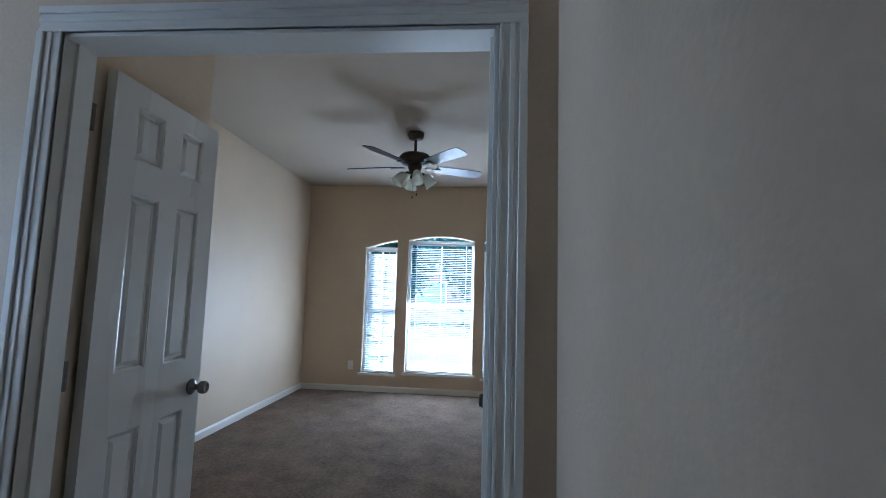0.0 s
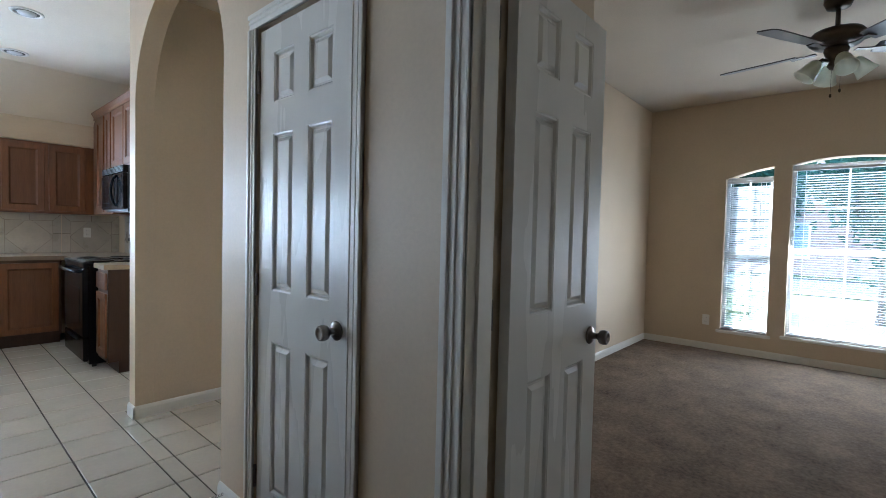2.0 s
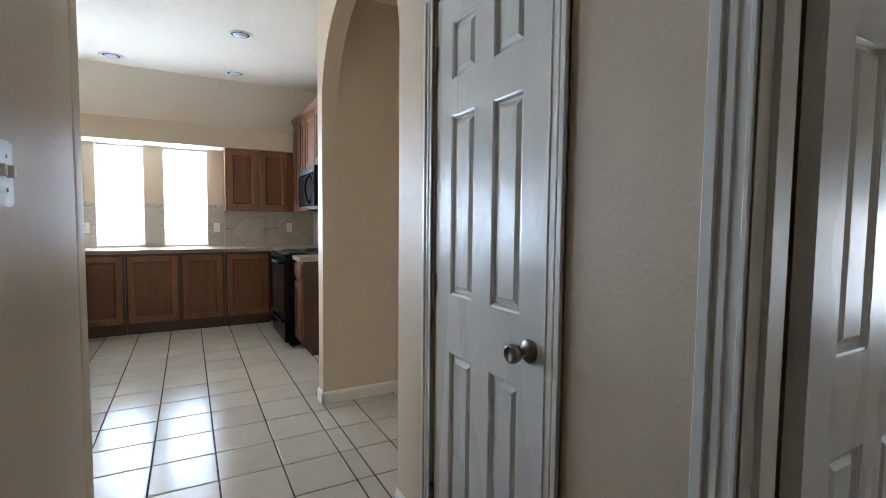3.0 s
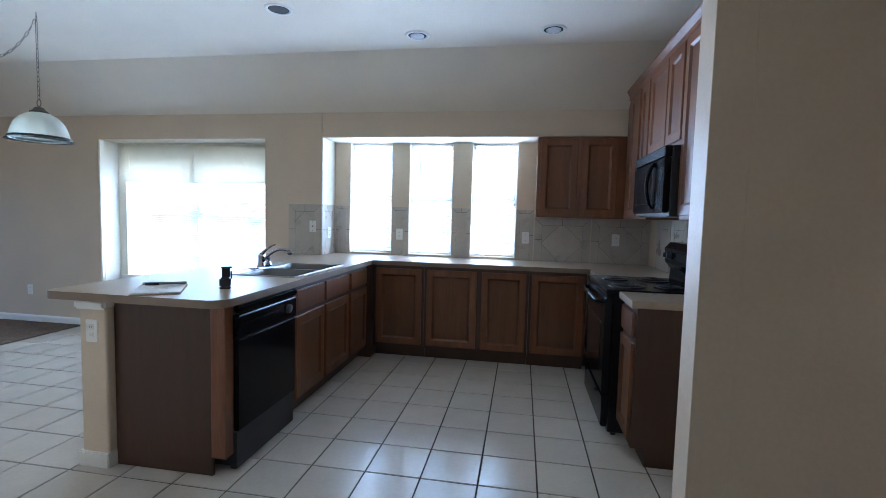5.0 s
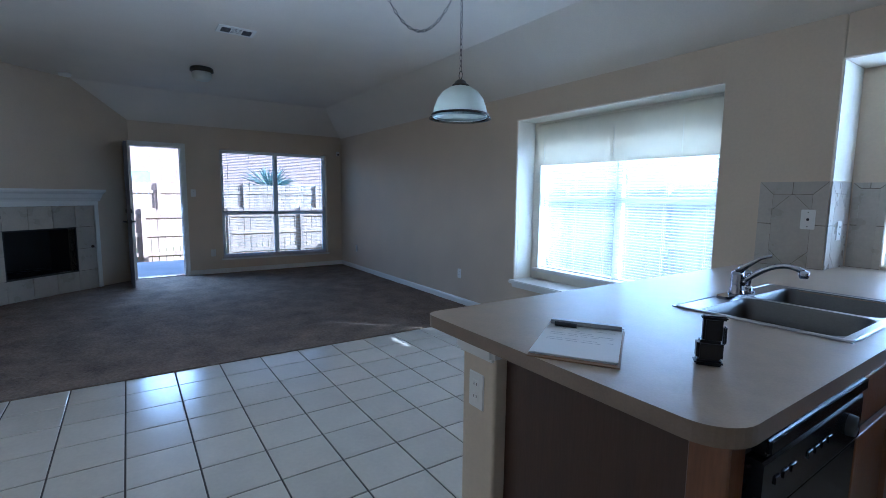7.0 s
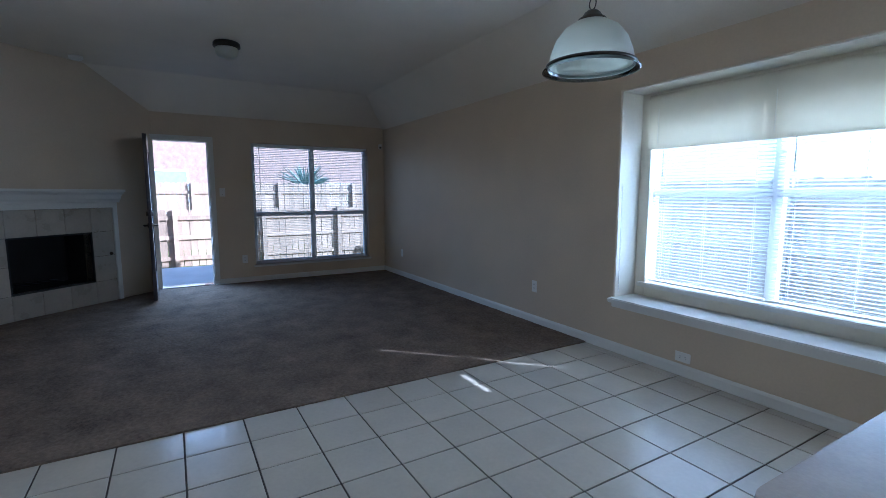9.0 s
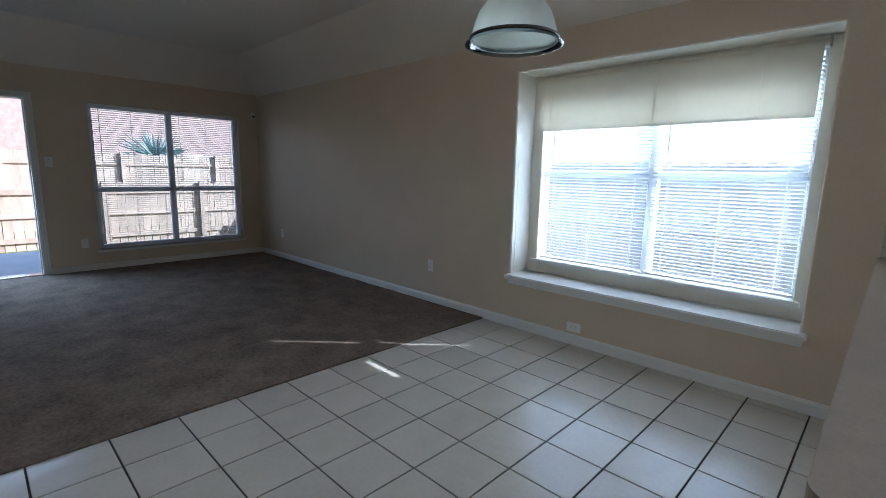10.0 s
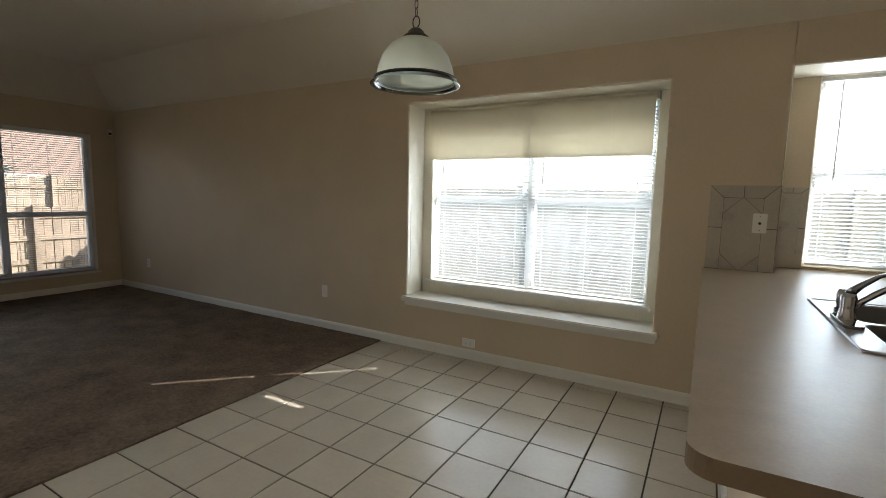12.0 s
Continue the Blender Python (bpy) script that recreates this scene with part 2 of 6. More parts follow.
def prism(bm, pts, axis, a0, a1):
    """A polygon, given in the two other axes, drawn out along axis from a0 to a1."""
    def at(p, a):
        return {"x": (a, p[0], p[1]), "y": (p[0], a, p[1]), "z": (p[0], p[1], a)}[axis]
    lo = [bm.verts.new(at(p, a0)) for p in pts]
    hi = [bm.verts.new(at(p, a1)) for p in pts]
    bm.faces.new(lo); bm.faces.new(hi[::-1])
    k = len(pts)
    for i in range(k):
        bm.faces.new((lo[i], hi[i], hi[(i + 1) % k], lo[(i + 1) % k]))
    bmesh.ops.recalc_face_normals(bm, faces=bm.faces)
    return bm


def frame_of(d):
    d = Vector(d).normalized()
    s = Vector((0, 0, 1)) if abs(d.z) < 0.9 else Vector((1, 0, 0))
    u = d.cross(s).normalized()
    return u, d.cross(u)


def rod(bm, p, q, r0, r1=None, n=12, caps=True):
    p, q = Vector(p), Vector(q)
    r1 = r0 if r1 is None else r1
    u, w = frame_of(q - p)
    rings = [[bm.verts.new(c + (u * math.cos(2 * math.pi * i / n) + w * math.sin(2 * math.pi * i / n)) * r) for i in range(n)] for c, r in ((p, r0), (q, r1))]
    for i in range(n):
        bm.faces.new((rings[0][i], rings[0][(i + 1) % n], rings[1][(i + 1) % n], rings[1][i]))
    if caps:
        bm.faces.new(rings[0][::-1]); bm.faces.new(rings[1])
    return bm


def tube(bm, pts, r, n=8, closed=False):
    pts = [Vector(p) for p in pts]
    k = len(pts)
    rings = []
    up = None
    for i, p in enumerate(pts):
        a, b = (pts[(i - 1) % k], pts[(i + 1) % k]) if closed else (pts[max(i - 1, 0)], pts[min(i + 1, k - 1)])
        d = (b - a).normalized()
        if up is None:
            up = frame_of(d)[0]
        up = (up - d * up.dot(d)).normalized()
        w = d.cross(up)
        rr = r[i] if isinstance(r, (list, tuple)) else r
        rings.append([bm.verts.new(p + (up * math.cos(2 * math.pi * j / n) + w * math.sin(2 * math.pi * j / n)) * rr) for j in range(n)])
    for i in range(k if closed else k - 1):
        a, b = rings[i], rings[(i + 1) % k]
        for j in range(n):
            bm.faces.new((a[j], a[(j + 1) % n], b[(j + 1) % n], b[j]))
    if not closed:
        bm.faces.new(rings[0][::-1]); bm.faces.new(rings[-1])
    return bm


def lathe(bm, profile, at, n=32, axis=(0, 0, 1)):
    """Turns (radius, height) pairs round an axis through at."""
    at, ax = Vector(at), Vector(axis).normalized()
    u, w = frame_of(ax)
    rings = []
    for r, h in profile:
        if r < 1e-5:
            rings.append([bm.verts.new(at + ax * h)])
        else:
            rings.append([bm.verts.new(at + ax * h + (u * math.cos(2 * math.pi * i / n) + w * math.sin(2 * math.pi * i / n)) * r) for i in range(n)])
    for a, b in zip(rings, rings[1:]):
        for i in range(n):
            j = (i + 1) % n
            if len(a) == 1 and len(b) == 1:
                continue
            if len(a) == 1:
                bm.faces.new((a[0], b[j], b[i]))
            elif len(b) == 1:
                bm.faces.new((a[i], a[j], b[0]))
            else:
                bm.faces.new((a[i], a[j], b[j], b[i]))
    bmesh.ops.recalc_face_normals(bm, faces=bm.faces)
    return bm


def grid_wall(axis, a0, a1, u0, u1, z0, z1, holes=()):
    """A wall of even thickness a0..a1 across, u0..u1 along axis, with rectangular holes (u0, u1, z0, z1) through it."""
    bm = bmesh.new()
    us = sorted({u0, u1, *[h[0] for h in holes], *[h[1] for h in holes]})
    zs = sorted({z0, z1, *[h[2] for h in holes], *[h[3] for h in holes]})
    us, zs = [u for u in us if u0 <= u <= u1], [z for z in zs if z0 <= z <= z1]

    def solid(i, j):
        if not (0 <= i < len(us) - 1 and 0 <= j < len(zs) - 1):
            return False
        u, z = (us[i] + us[i + 1]) / 2, (zs[j] + zs[j + 1]) / 2
        return not any(h[0] < u < h[1] and h[2] < z < h[3] for h in holes)
    made = {}

    def v(u, a, z):
        key = (round(u, 5), round(a, 5), round(z, 5))
        if key not in made:
            made[key] = bm.verts.new((u, a, z) if axis == "x" else (a, u, z))
        return made[key]
    for i in range(len(us) - 1):
        for j in range(len(zs) - 1):
            if not solid(i, j):
                continue
            p, q, s, t = us[i], us[i + 1], zs[j], zs[j + 1]
            bm.faces.new((v(p, a0, s), v(q, a0, s), v(q, a0, t), v(p, a0, t)))
            bm.faces.new((v(p, a1, s), v(p, a1, t), v(q, a1, t), v(q, a1, s)))
            if not solid(i - 1, j):
                bm.faces.new((v(p, a0, s), v(p, a0, t), v(p, a1, t), v(p, a1, s)))
            if not solid(i + 1, j):
                bm.faces.new((v(q, a0, s), v(q, a1, s), v(q, a1, t), v(q, a0, t)))
            if not solid(i, j - 1):
                bm.faces.new((v(p, a0, s), v(p, a1, s), v(q, a1, s), v(q, a0, s)))
            if not solid(i, j + 1):
                bm.faces.new((v(p, a0, t), v(q, a0, t), v(q, a1, t), v(p, a1, t)))
    bmesh.ops.recalc_face_normals(bm, faces=bm.faces)
    return bm


def rounded(ob, width=0.012, segments=3):
    """Bullnosed drywall edges."""
    b = ob.modifiers.new("bullnose", "BEVEL")
    b.width, b.segments, b.limit_method, b.angle_limit = width, segments, "ANGLE", radians(50)
    for p in ob.data.polygons:
        p.use_smooth = True
    w = ob.modifiers.new("normals", "WEIGHTED_NORMAL")
    w.keep_sharp = True
    return ob

# ---- plan ----
HX = 1.40            # west face of the wall with the bedroom and closet doors
NY, KY = 7.95, 8.28  # dining wall face, kitchen back wall face
WX, EX = -8.455, 2.12
BX, BY = 6.395, 3.415
CZ = 2.76
CARPET_X = -3.985
ARCH = (3.665, 4.945, 2.0, 0.60)   # jamb, jamb, springing, rise

DW = (-3.722, -1.738, 0.45, 2.085)
KW = [(-0.936, -0.477), (-0.286, 0.170), (0.369, 0.826)]
WD = (4.605, 5.345, 0.0, 2.01)
WW = (5.895, 7.665, 0.25, 2.02)
BW = [(0.533, 0.999, 0.24, 1.90), (1.128, 2.023, 0.27, 2.03), (2.173, 2.605, 0.25, 1.93)]


def structure(name, bm, material, label, round_by=0.0):
    ob = top(name, bm, material, label, kind="structure")
    return rounded(ob, round_by) if round_by else ob


structure("wall_north", grid_wall("x", NY, 8.42, WX - 0.16, -1.115, -0.2, 2.9, [DW]), WALL, "beige painted living and dining wall with a deep window recess", 0.012)
structure("wall_north_kitchen", grid_wall("x", KY, 8.42, -1.115, EX + 0.12, -0.2, 2.9, [(a, b, 0.935, 2.10) for a, b in KW]), WALL, "beige kitchen back wall with three narrow windows", 0.006)
structure("wall_soffit", boxed(-1.115, EX, NY, KY, 2.10, 2.9), WALL, "beige soffit above kitchen windows and cabinets", 0.008)
structure("wall_west", grid_wall("y", WX - 0.16, WX, 2.80, NY, -0.2, 2.9, [WD, WW]), WALL, "beige living room wall with patio door and window", 0.008)
structure("wall_living_south", grid_wall("x", 2.86, 3.01, WX, -3.985, -0.2, 2.9), WALL, "beige living room wall beside the fireplace")
structure("wall_living_return", grid_wall("y", -3.985, -3.865, 0.60, 3.535, -0.2, 2.9), WALL, "short beige wall return")
# unseen beyond its west end; closed right across to darken the hall
structure("wall_dining_south", grid_wall("x", 3.535, 3.655, -3.985, -0.25, -0.2, 2.9), WALL, "plain beige wall added to keep dining light out of the hall")
structure("wall_hall_end", grid_wall("x", 3.535, 3.655, -0.25, 0.33, -0.2, 2.9), WALL, "beige wall end at the mouth of the hall", 0.015)
structure("wall_hall_west", grid_wall("y", 0.21, 0.33, 2.45, 3.535, -0.2, 2.9), WALL, "beige hall wall with a light switch", 0.015)
structure("wall_hall_south", grid_wall("x", 0.725, 0.845, -3.865, HX, -0.2, 2.9), WALL, "beige hall wall beside the bedroom doors")


def hall_wall():
    bm = grid_wall("y", HX, HX + 0.11, -1.12, 5.06, -0.2, 2.9,
                   [(1.0, 2.260, -0.04, 2.02), (2.722, 3.343, -0.04, 2.045), (ARCH[0], ARCH[1], -0.04, ARCH[2] + ARCH[3])])
    y0, y1, sp, rise = ARCH
    c, r = (y0 + y1) / 2, (y1 - y0) / 2
    k = 14
    for side in (-1, 1):
        pts = [(c + side * r, sp + rise)]
        for i in range(k + 1):
            a = math.pi / 2 * i / k
            pts.append((c + side * r * math.cos(a), sp + rise * math.sin(a)))
        prism(bm, pts, "x", HX, HX + 0.11)
    return bm


structure("wall_hall_east", hall_wall(), WALL, "beige hall wall with double doors, closet door and an arch", 0.014)
structure("wall_side_hall_north", grid_wall("x", 4.945, 5.06, HX + 0.11, 4.0, -0.2, 2.9), WALL, "beige wall of the side hall behind the arch")
# its opening is added to let daylight into the side hall
structure("wall_side_hall_end", grid_wall("y", 4.0, 4.12, BY + 0.12, 5.06, -0.2, 2.9, [(4.35, 4.80, 1.35, 2.1)]), WALL, "plain beige end wall of the side hall")
structure("wall_bedroom_north", grid_wall("x", BY, BY + 0.13, 2.19, BX + 0.16, -0.2, 2.9), WALL, "beige bedroom wall")
structure("wall_closet_side", grid_wall("x", BY + 0.12, 3.665, HX + 0.11, 2.19, -0.2, 2.9), WALL, "beige closet wall")
structure("wall_bedroom_entry", grid_wall("x", 2.292, 2.47, HX + 0.11, 2.19, -0.2, 2.9), WALL, "short beige wall behind the open bedroom door", 0.01)
structure("wall_bedroom_return", grid_wall("y", 2.07, 2.19, 2.47, BY + 0.13, -0.2, 2.9), WALL, "beige bedroom wall return")
structure("wall_bedroom_south", grid_wall("x", -1.12, -1.0, HX + 0.11, BX + 0.16, -0.2, 2.9), WALL, "plain beige bedroom wall")
structure("wall_kitchen_east", grid_wall("y", EX, EX + 0.12, 5.06, KY, -0.2, 2.9), WALL, "pale kitchen wall behind the range")


def bedroom_east():
    bm = grid_wall("y", BX, BX + 0.16, -1.0, BY, -0.2, 2.9, [(BW[0][0], BW[0][1], BW[0][2], 2.03), (BW[1][0], BW[1][1], BW[1][2], 2.09), (BW[2][0], BW[2][1], BW[2][2], 2.03)])
    prism(bm, [(0.533, 2.03), (0.999, 2.03), (0.999, 2.025), (0.80, 1.985), (0.533, 1.885)], "x", BX, BX + 0.16)
    prism(bm, [(2.605, 2.03), (2.173, 2.03), (2.173, 2.025), (2.36, 1.99), (2.605, 1.915)], "x", BX, BX + 0.16)
    y0, y1 = BW[1][:2]
    c, k = (y0 + y1) / 2, 10
    for side in (-1, 1):
        pts = [(c + side * (y1 - y0) / 2, 2.09)] + [(c + side * (y1 - y0) / 2 * (1 - i / k), 2.03 + 0.055 * (1 - (1 - i / k) ** 2)) for i in range(k + 1)] + [(c, 2.09)]
        prism(bm, pts, "x", BX, BX + 0.16)
    return bm


structure("wall_bedroom_east", bedroom_east(), WALL, "beige bedroom wall with three arched-top windows")


def ceiling_main():
    bm = bmesh.new()
    yn, xw = 7.47, -7.95
    box(bm, xw, HX + 0.06, 2.8, yn, CZ, CZ + 0.1)
    box(bm, -4.1, HX + 0.06, 0.6, 2.8, CZ, CZ + 0.1)
    box(bm, HX + 0.06, 4.2, BY + 0.06, yn, CZ, CZ + 0.1)
    prism(bm, [(yn, CZ), (NY + 0.05, 2.295), (NY + 0.05, 2.5), (yn, CZ + 0.1)], "x", WX - 0.05, 4.2)
    prism(bm, [(xw, CZ), (xw, CZ + 0.1), (WX - 0.05, 2.5), (WX - 0.05, 2.32)], "y", 2.8, NY + 0.04)
    return bm


def ceiling_plain(x0, x1, y0, y1):
    return boxed(x0, x1, y0, y1, CZ + 0.004, CZ + 0.1)


structure("ceiling", ceiling_main(), CEIL, "pale textured ceiling sloping down to the outer walls")
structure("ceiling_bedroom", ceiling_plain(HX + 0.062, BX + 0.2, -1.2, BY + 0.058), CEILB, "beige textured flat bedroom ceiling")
# unseen decks against the sky, notched so sun reaches the side hall window
structure("roof", boxed(WX - 0.5, 4.3, -1.6, 8.7, 2.92, 3.05), ROOF, "unseen flat deck closing the rooms from above")
structure("roof", boxed(4.302, BX + 0.4, -1.6, 3.75, 2.92, 3.05), ROOF, "unseen flat deck closing the bedroom from above")

# floor: slab with grout on top, carpets
floor = structure("floor", boxed(WX - 0.16, BX + 0.16, -1.12, 8.42, -0.25, -0.005), GROUT, "concrete slab with dark grout joints between cream tiles")


def carpet(name, x0, x1, y0, y1, label):
    bm = bmesh.new()
    nx, ny = max(2, int((x1 - x0) / 0.03)), max(2, int((y1 - y0) / 0.03))
    rows = []
    for j in range(ny + 1):
        rows.append([])
        for i in range(nx + 1):
            x, y = x0 + (x1 - x0) * i / nx, y0 + (y1 - y0) * j / ny
            z = 0.008 + 0.003 * noise.noise((x * 3, y * 3, 0)) + 0.003 * noise.noise((x * 9, y * 9, 3)) + 0.0022 * noise.noise((x * 23, y * 23, 7))
            rows[-1].append(bm.verts.new((x, y, z)))
    for j in range(ny):
        for i in range(nx):
            bm.faces.new((rows[j][i], rows[j][i + 1], rows[j + 1][i + 1], rows[j + 1][i]))
    edge = [e for e in bm.edges if e.is_boundary]
    r = bmesh.ops.extrude_edge_only(bm, edges=edge)
    for v in r["geom"]:
        if isinstance(v, bmesh.types.BMVert):
            v.co.z = -0.02
    return structure(name, bm, CARPET, label)


carpet("carpet_living", WX, CARPET_X, 3.01, NY, "worn brown cut-pile carpet in the living room")
carpet("carpet_bedroom", HX, BX, -1.0, BY, "worn brown cut-pile carpet in the bedroom")
carpet("carpet_hall", -3.865, HX, 0.845, 3.66, "brown cut-pile carpet in the hall")

# ---- trim ----
BB = [(0, 0), (0.013, 0), (0.013, 0.062), (0.009, 0.074), (0.004, 0.082), (0, 0.082)]


def baseboard(p, q, label="white painted baseboard"):
    """Along the wall from p to q; the room lies to the right of the way."""
    (px, py), (qx, qy) = p, q
    d = Vector((qx - px, qy - py)).normalized()
    nx, ny = d.y, -d.x
    bm = bmesh.new()
    ends = []
    for ex, ey in (p, q):
        ends.append([bm.verts.new((ex + nx * a, ey + ny * a, z)) for a, z in BB])
    k = len(BB)
    for i in range(k):
        bm.faces.new((ends[0][i], ends[0][(i + 1) % k], ends[1][(i + 1) % k], ends[1][i]))
    bm.faces.new(ends[0][::-1]); bm.faces.new(ends[1])
    bmesh.ops.recalc_face_normals(bm, faces=bm.faces)
    return structure("baseboard", bm, TRIM, label)


baseboard((WX, NY), (-1.33, NY))
baseboard((WX, 5.41), (WX, NY))
baseboard((-4.0, 3.01), (-6.98, 3.01))
baseboard((-3.985, 3.655), (-3.985, 3.01))
baseboard((0.343, 3.655), (-0.25, 3.655)); baseboard((-3.3, 3.655), (-3.998, 3.655))
baseboard((0.33, 2.45), (0.33, 3.668))
baseboard((HX, 2.667), (HX, 2.31)); baseboard((HX, 3.665), (HX, 3.405)); baseboard((HX, 0.92), (HX, 0.845))
baseboard((HX, 5.06), (HX, 4.932))
baseboard((HX - 0.013, 4.945), (4.0, 4.945))
baseboard((1.4, 0.845), (-3.865, 0.845))
baseboard((2.19, BY), (BX, BY)); baseboard((BX, BY), (BX, -1.0)); baseboard((HX + 0.11, 2.292), (2.203, 2.292)); baseboard((2.19, 2.292), (2.19, BY))
baseboard((BX, -1.0), (1.53, -1.0)); baseboard((HX + 0.11, -1.0), (HX + 0.11, 0.93))
baseboard((4.0, BY + 0.25), (HX + 0.11, BY + 0.25))


def casing(axis, a, side, u0, u1, z1, width=0.06, label="white moulded door casing"):
    """Moulded casing round an opening u0..u1 up to z1, on the face a of a wall; side: which way it stands proud."""
    e = thing("trim", ((a, u0, 0) if axis == "y" else (u0, a, 0)), label, "trim", kind="structure")

    def strip(name, pu0, pu1, pz0, pz1, out):
        bm = bmesh.new()
        steps = [(0, 1, 0.010), (0.0, 0.30, 0.018), (0.42, 0.62, 0.014), (0.86, 1.0, 0.013)]
        for s0, s1, t in steps:
            if name == "head":
                w = pz1 - pz0
                q0, q1, r0, r1 = pu0, pu1, pz1 - w * s1, pz1 - w * s0
            else:
                w = pu1 - pu0
                q0, q1 = (pu0 + w * s0, pu0 + w * s1) if out < 0 else (pu1 - w * s1, pu1 - w * s0)
                r0, r1 = pz0, pz1
            a0, a1 = sorted((a, a + side * t))
            if axis == "y":
                box(bm, a0, a1, q0, q1, r0, r1, 0.002)
            else:
                box(bm, q0, q1, a0, a1, r0, r1, 0.002)
        part(name, bm, TRIM, e)
    strip("side_casing", u0 - width, u0, 0, z1, -1)
    strip("side_casing", u1, u1 + width, 0, z1, 1)
    strip("head", u0 - width, u1 + width, z1, z1 + width, 0)
    return e


def jamb(axis, a0, a1, u0, u1, z1):
    bm = bmesh.new()
    t = 0.012
    for q0, q1, r0, r1 in ((u0, u0 + t, 0, z1), (u1 - t, u1, 0, z1), (u0 + t, u1 - t, z1 - t, z1)):
        box(bm, *((a0, a1, q0, q1) if axis == "y" else (q0, q1, a0, a1)), r0, r1, 0.001)
    m = (a0 + a1) / 2
    for q0, q1 in ((u0 + t, u0 + t + 0.012), (u1 - t - 0.012, u1 - t)):
        box(bm, *((m - 0.02, m + 0.012, q0, q1) if axis == "y" else (q0, q1, m - 0.02, m + 0.012)), 0, z1 - t, 0.001)
    return structure("trim", bm, TRIM, "white painted door jamb with stop")


casing("y", HX, -1, 1.0, 2.250, 2.02, 0.075, "white moulded casing of the bedroom doorway")
jamb("y", HX - 0.002, HX + 0.112, 1.0, 2.260, 2.02)
casing("y", HX, -1, 2.722, 3.343, 2.045, 0.06, "white moulded casing of the closet door")
jamb("y", HX + 0.042, HX + 0.112, 2.722, 3.343, 2.045)
casing("y", WX, 1, WD[0], WD[1], WD[3], 0.06, "white casing of the patio doorway")
jamb("y", WX - 0.16, WX, WD[0], WD[1], WD[3])
structure("trim", boxed(WX - 0.17, WX + 0.01, WD[0], WD[1], -0.02, 0.018, 0.004), NICKEL, "metal threshold of the patio doorway")

# ---- doors ----
def panel_rings(bm, u0, u1, z0, z1, rings, v):
    """Nested rectangles at stepped depths, lofted; v(u, z, depth) makes a vertex."""
    prev = None
    for inset, depth in rings:
        q = [v(u0 + inset, z0 + inset, depth), v(u1 - inset, z0 + inset, depth), v(u1 - inset, z1 - inset, depth), v(u0 + inset, z1 - inset, depth)]
        if prev:
            for i in range(4):
                bm.faces.new((prev[i], prev[(i + 1) % 4], q[(i + 1) % 4], q[i]))
        prev = q
    bm.faces.new(prev)


def six_panel_door(name, w, h, matrix, label, knob_u, knob_sides=(1, -1), kind="thing", hinge_u=0.0, hinge_side=-1, knob_z=0.915):
    """A moulded six-panel leaf w wide along its own x from 0, thickness in its own y, turned into place by matrix."""
    t = 0.035
    e = thing(name, matrix.translation, label, "door", "", "" if kind == "thing" else kind)
    st, pw = 0.105, (w - 2 * 0.105 - 0.10) / 2
    us = [(st, st + pw), (w - st - pw, w - st)]
    zs = [(0.20, 0.805), (1.005, 1.615), (1.735, 1.925)]
    holes = [(a, b, c, d) for a, b in us for c, d in zs]
    bm = grid_wall("x", 0, t, 0, w, 0.012, h, holes)
    bm.transform(matrix)
    body = part("leaf", bm, DOORW, e)
    for a, b, c, d in holes:
        bm = bmesh.new()
        rings = [(-0.001, 0.001), (0.006, 0.003), (0.012, 0.011), (0.020, 0.011), (0.034, 0.003), (0.036, 0.003)]
        panel_rings(bm, a, b, c, d, rings, lambda u, z, dp: bm.verts.new((u, dp, z)))
        panel_rings(bm, a, b, c, d, rings, lambda u, z, dp: bm.verts.new((u, t - dp, z)))
        bmesh.ops.recalc_face_normals(bm, faces=bm.faces)
        bm.transform(matrix)
        part("panel", bm, DOORW, e)
    for s in knob_sides:
        y0 = 0 if s < 0 else t
        bm = bmesh.new()
        lathe(bm, [(0.0, 0), (0.032, 0), (0.033, 0.004), (0.026, 0.010), (0.013, 0.012), (0.011, 0.030), (0.015, 0.036), (0.024, 0.042), (0.027, 0.054), (0.025, 0.066), (0.018, 0.070), (0.017, 0.066), (0.0, 0.064)], (knob_u, y0, knob_z), 20, (0, s, 0))
        bm.transform(matrix)
        part("knob", bm, NICKEL, e, "satin nickel round door knob", True)
    for z in (0.23, 1.02, 1.83):
        bm = bmesh.new()
        hy = t + 0.006 if hinge_side > 0 else -0.006
        for i in range(5):
            rod(bm, (hinge_u, hy, z - 0.045 + i * 0.018 + 0.001), (hinge_u, hy, z - 0.045 + i * 0.018 + 0.017), 0.0065, n=8)
        box(bm, hinge_u - 0.03, hinge_u + 0.004, hy - 0.003, hy + 0.001, z - 0.044, z + 0.044)
        bm.transform(matrix)
        part("hinge", bm, NICKEL, e, "satin nickel hinge")
    return e


def turned(x, y, deg):
    return Matrix.Translation((x, y, 0)) @ Matrix.Rotation(radians(deg), 4, "Z")


# closet leaf: own x runs to -y (hinged at its north edge), own y to -x ... face flush with the hall
six_panel_door("door_closet", 0.595, 2.028, turned(HX + 0.004, 3.329, -90), "closed white six-panel closet door with round knob", 0.535, (-1,), hinge_u=-0.004, hinge_side=-1)
six_panel_door("door_bedroom_left", 0.592, 2.005, turned(1.588, 2.240, 0), "white six-panel bedroom door leaf standing open", 0.535, (-1, 1), hinge_u=-0.034, hinge_side=1, knob_z=0.885)
six_panel_door("door_bedroom_right", 0.592, 2.005, turned(1.588, 0.958, -3.0), "white six-panel bedroom door leaf standing open", 0.535, (-1, 1), hinge_u=-0.034, hinge_side=-1, knob_z=0.885)


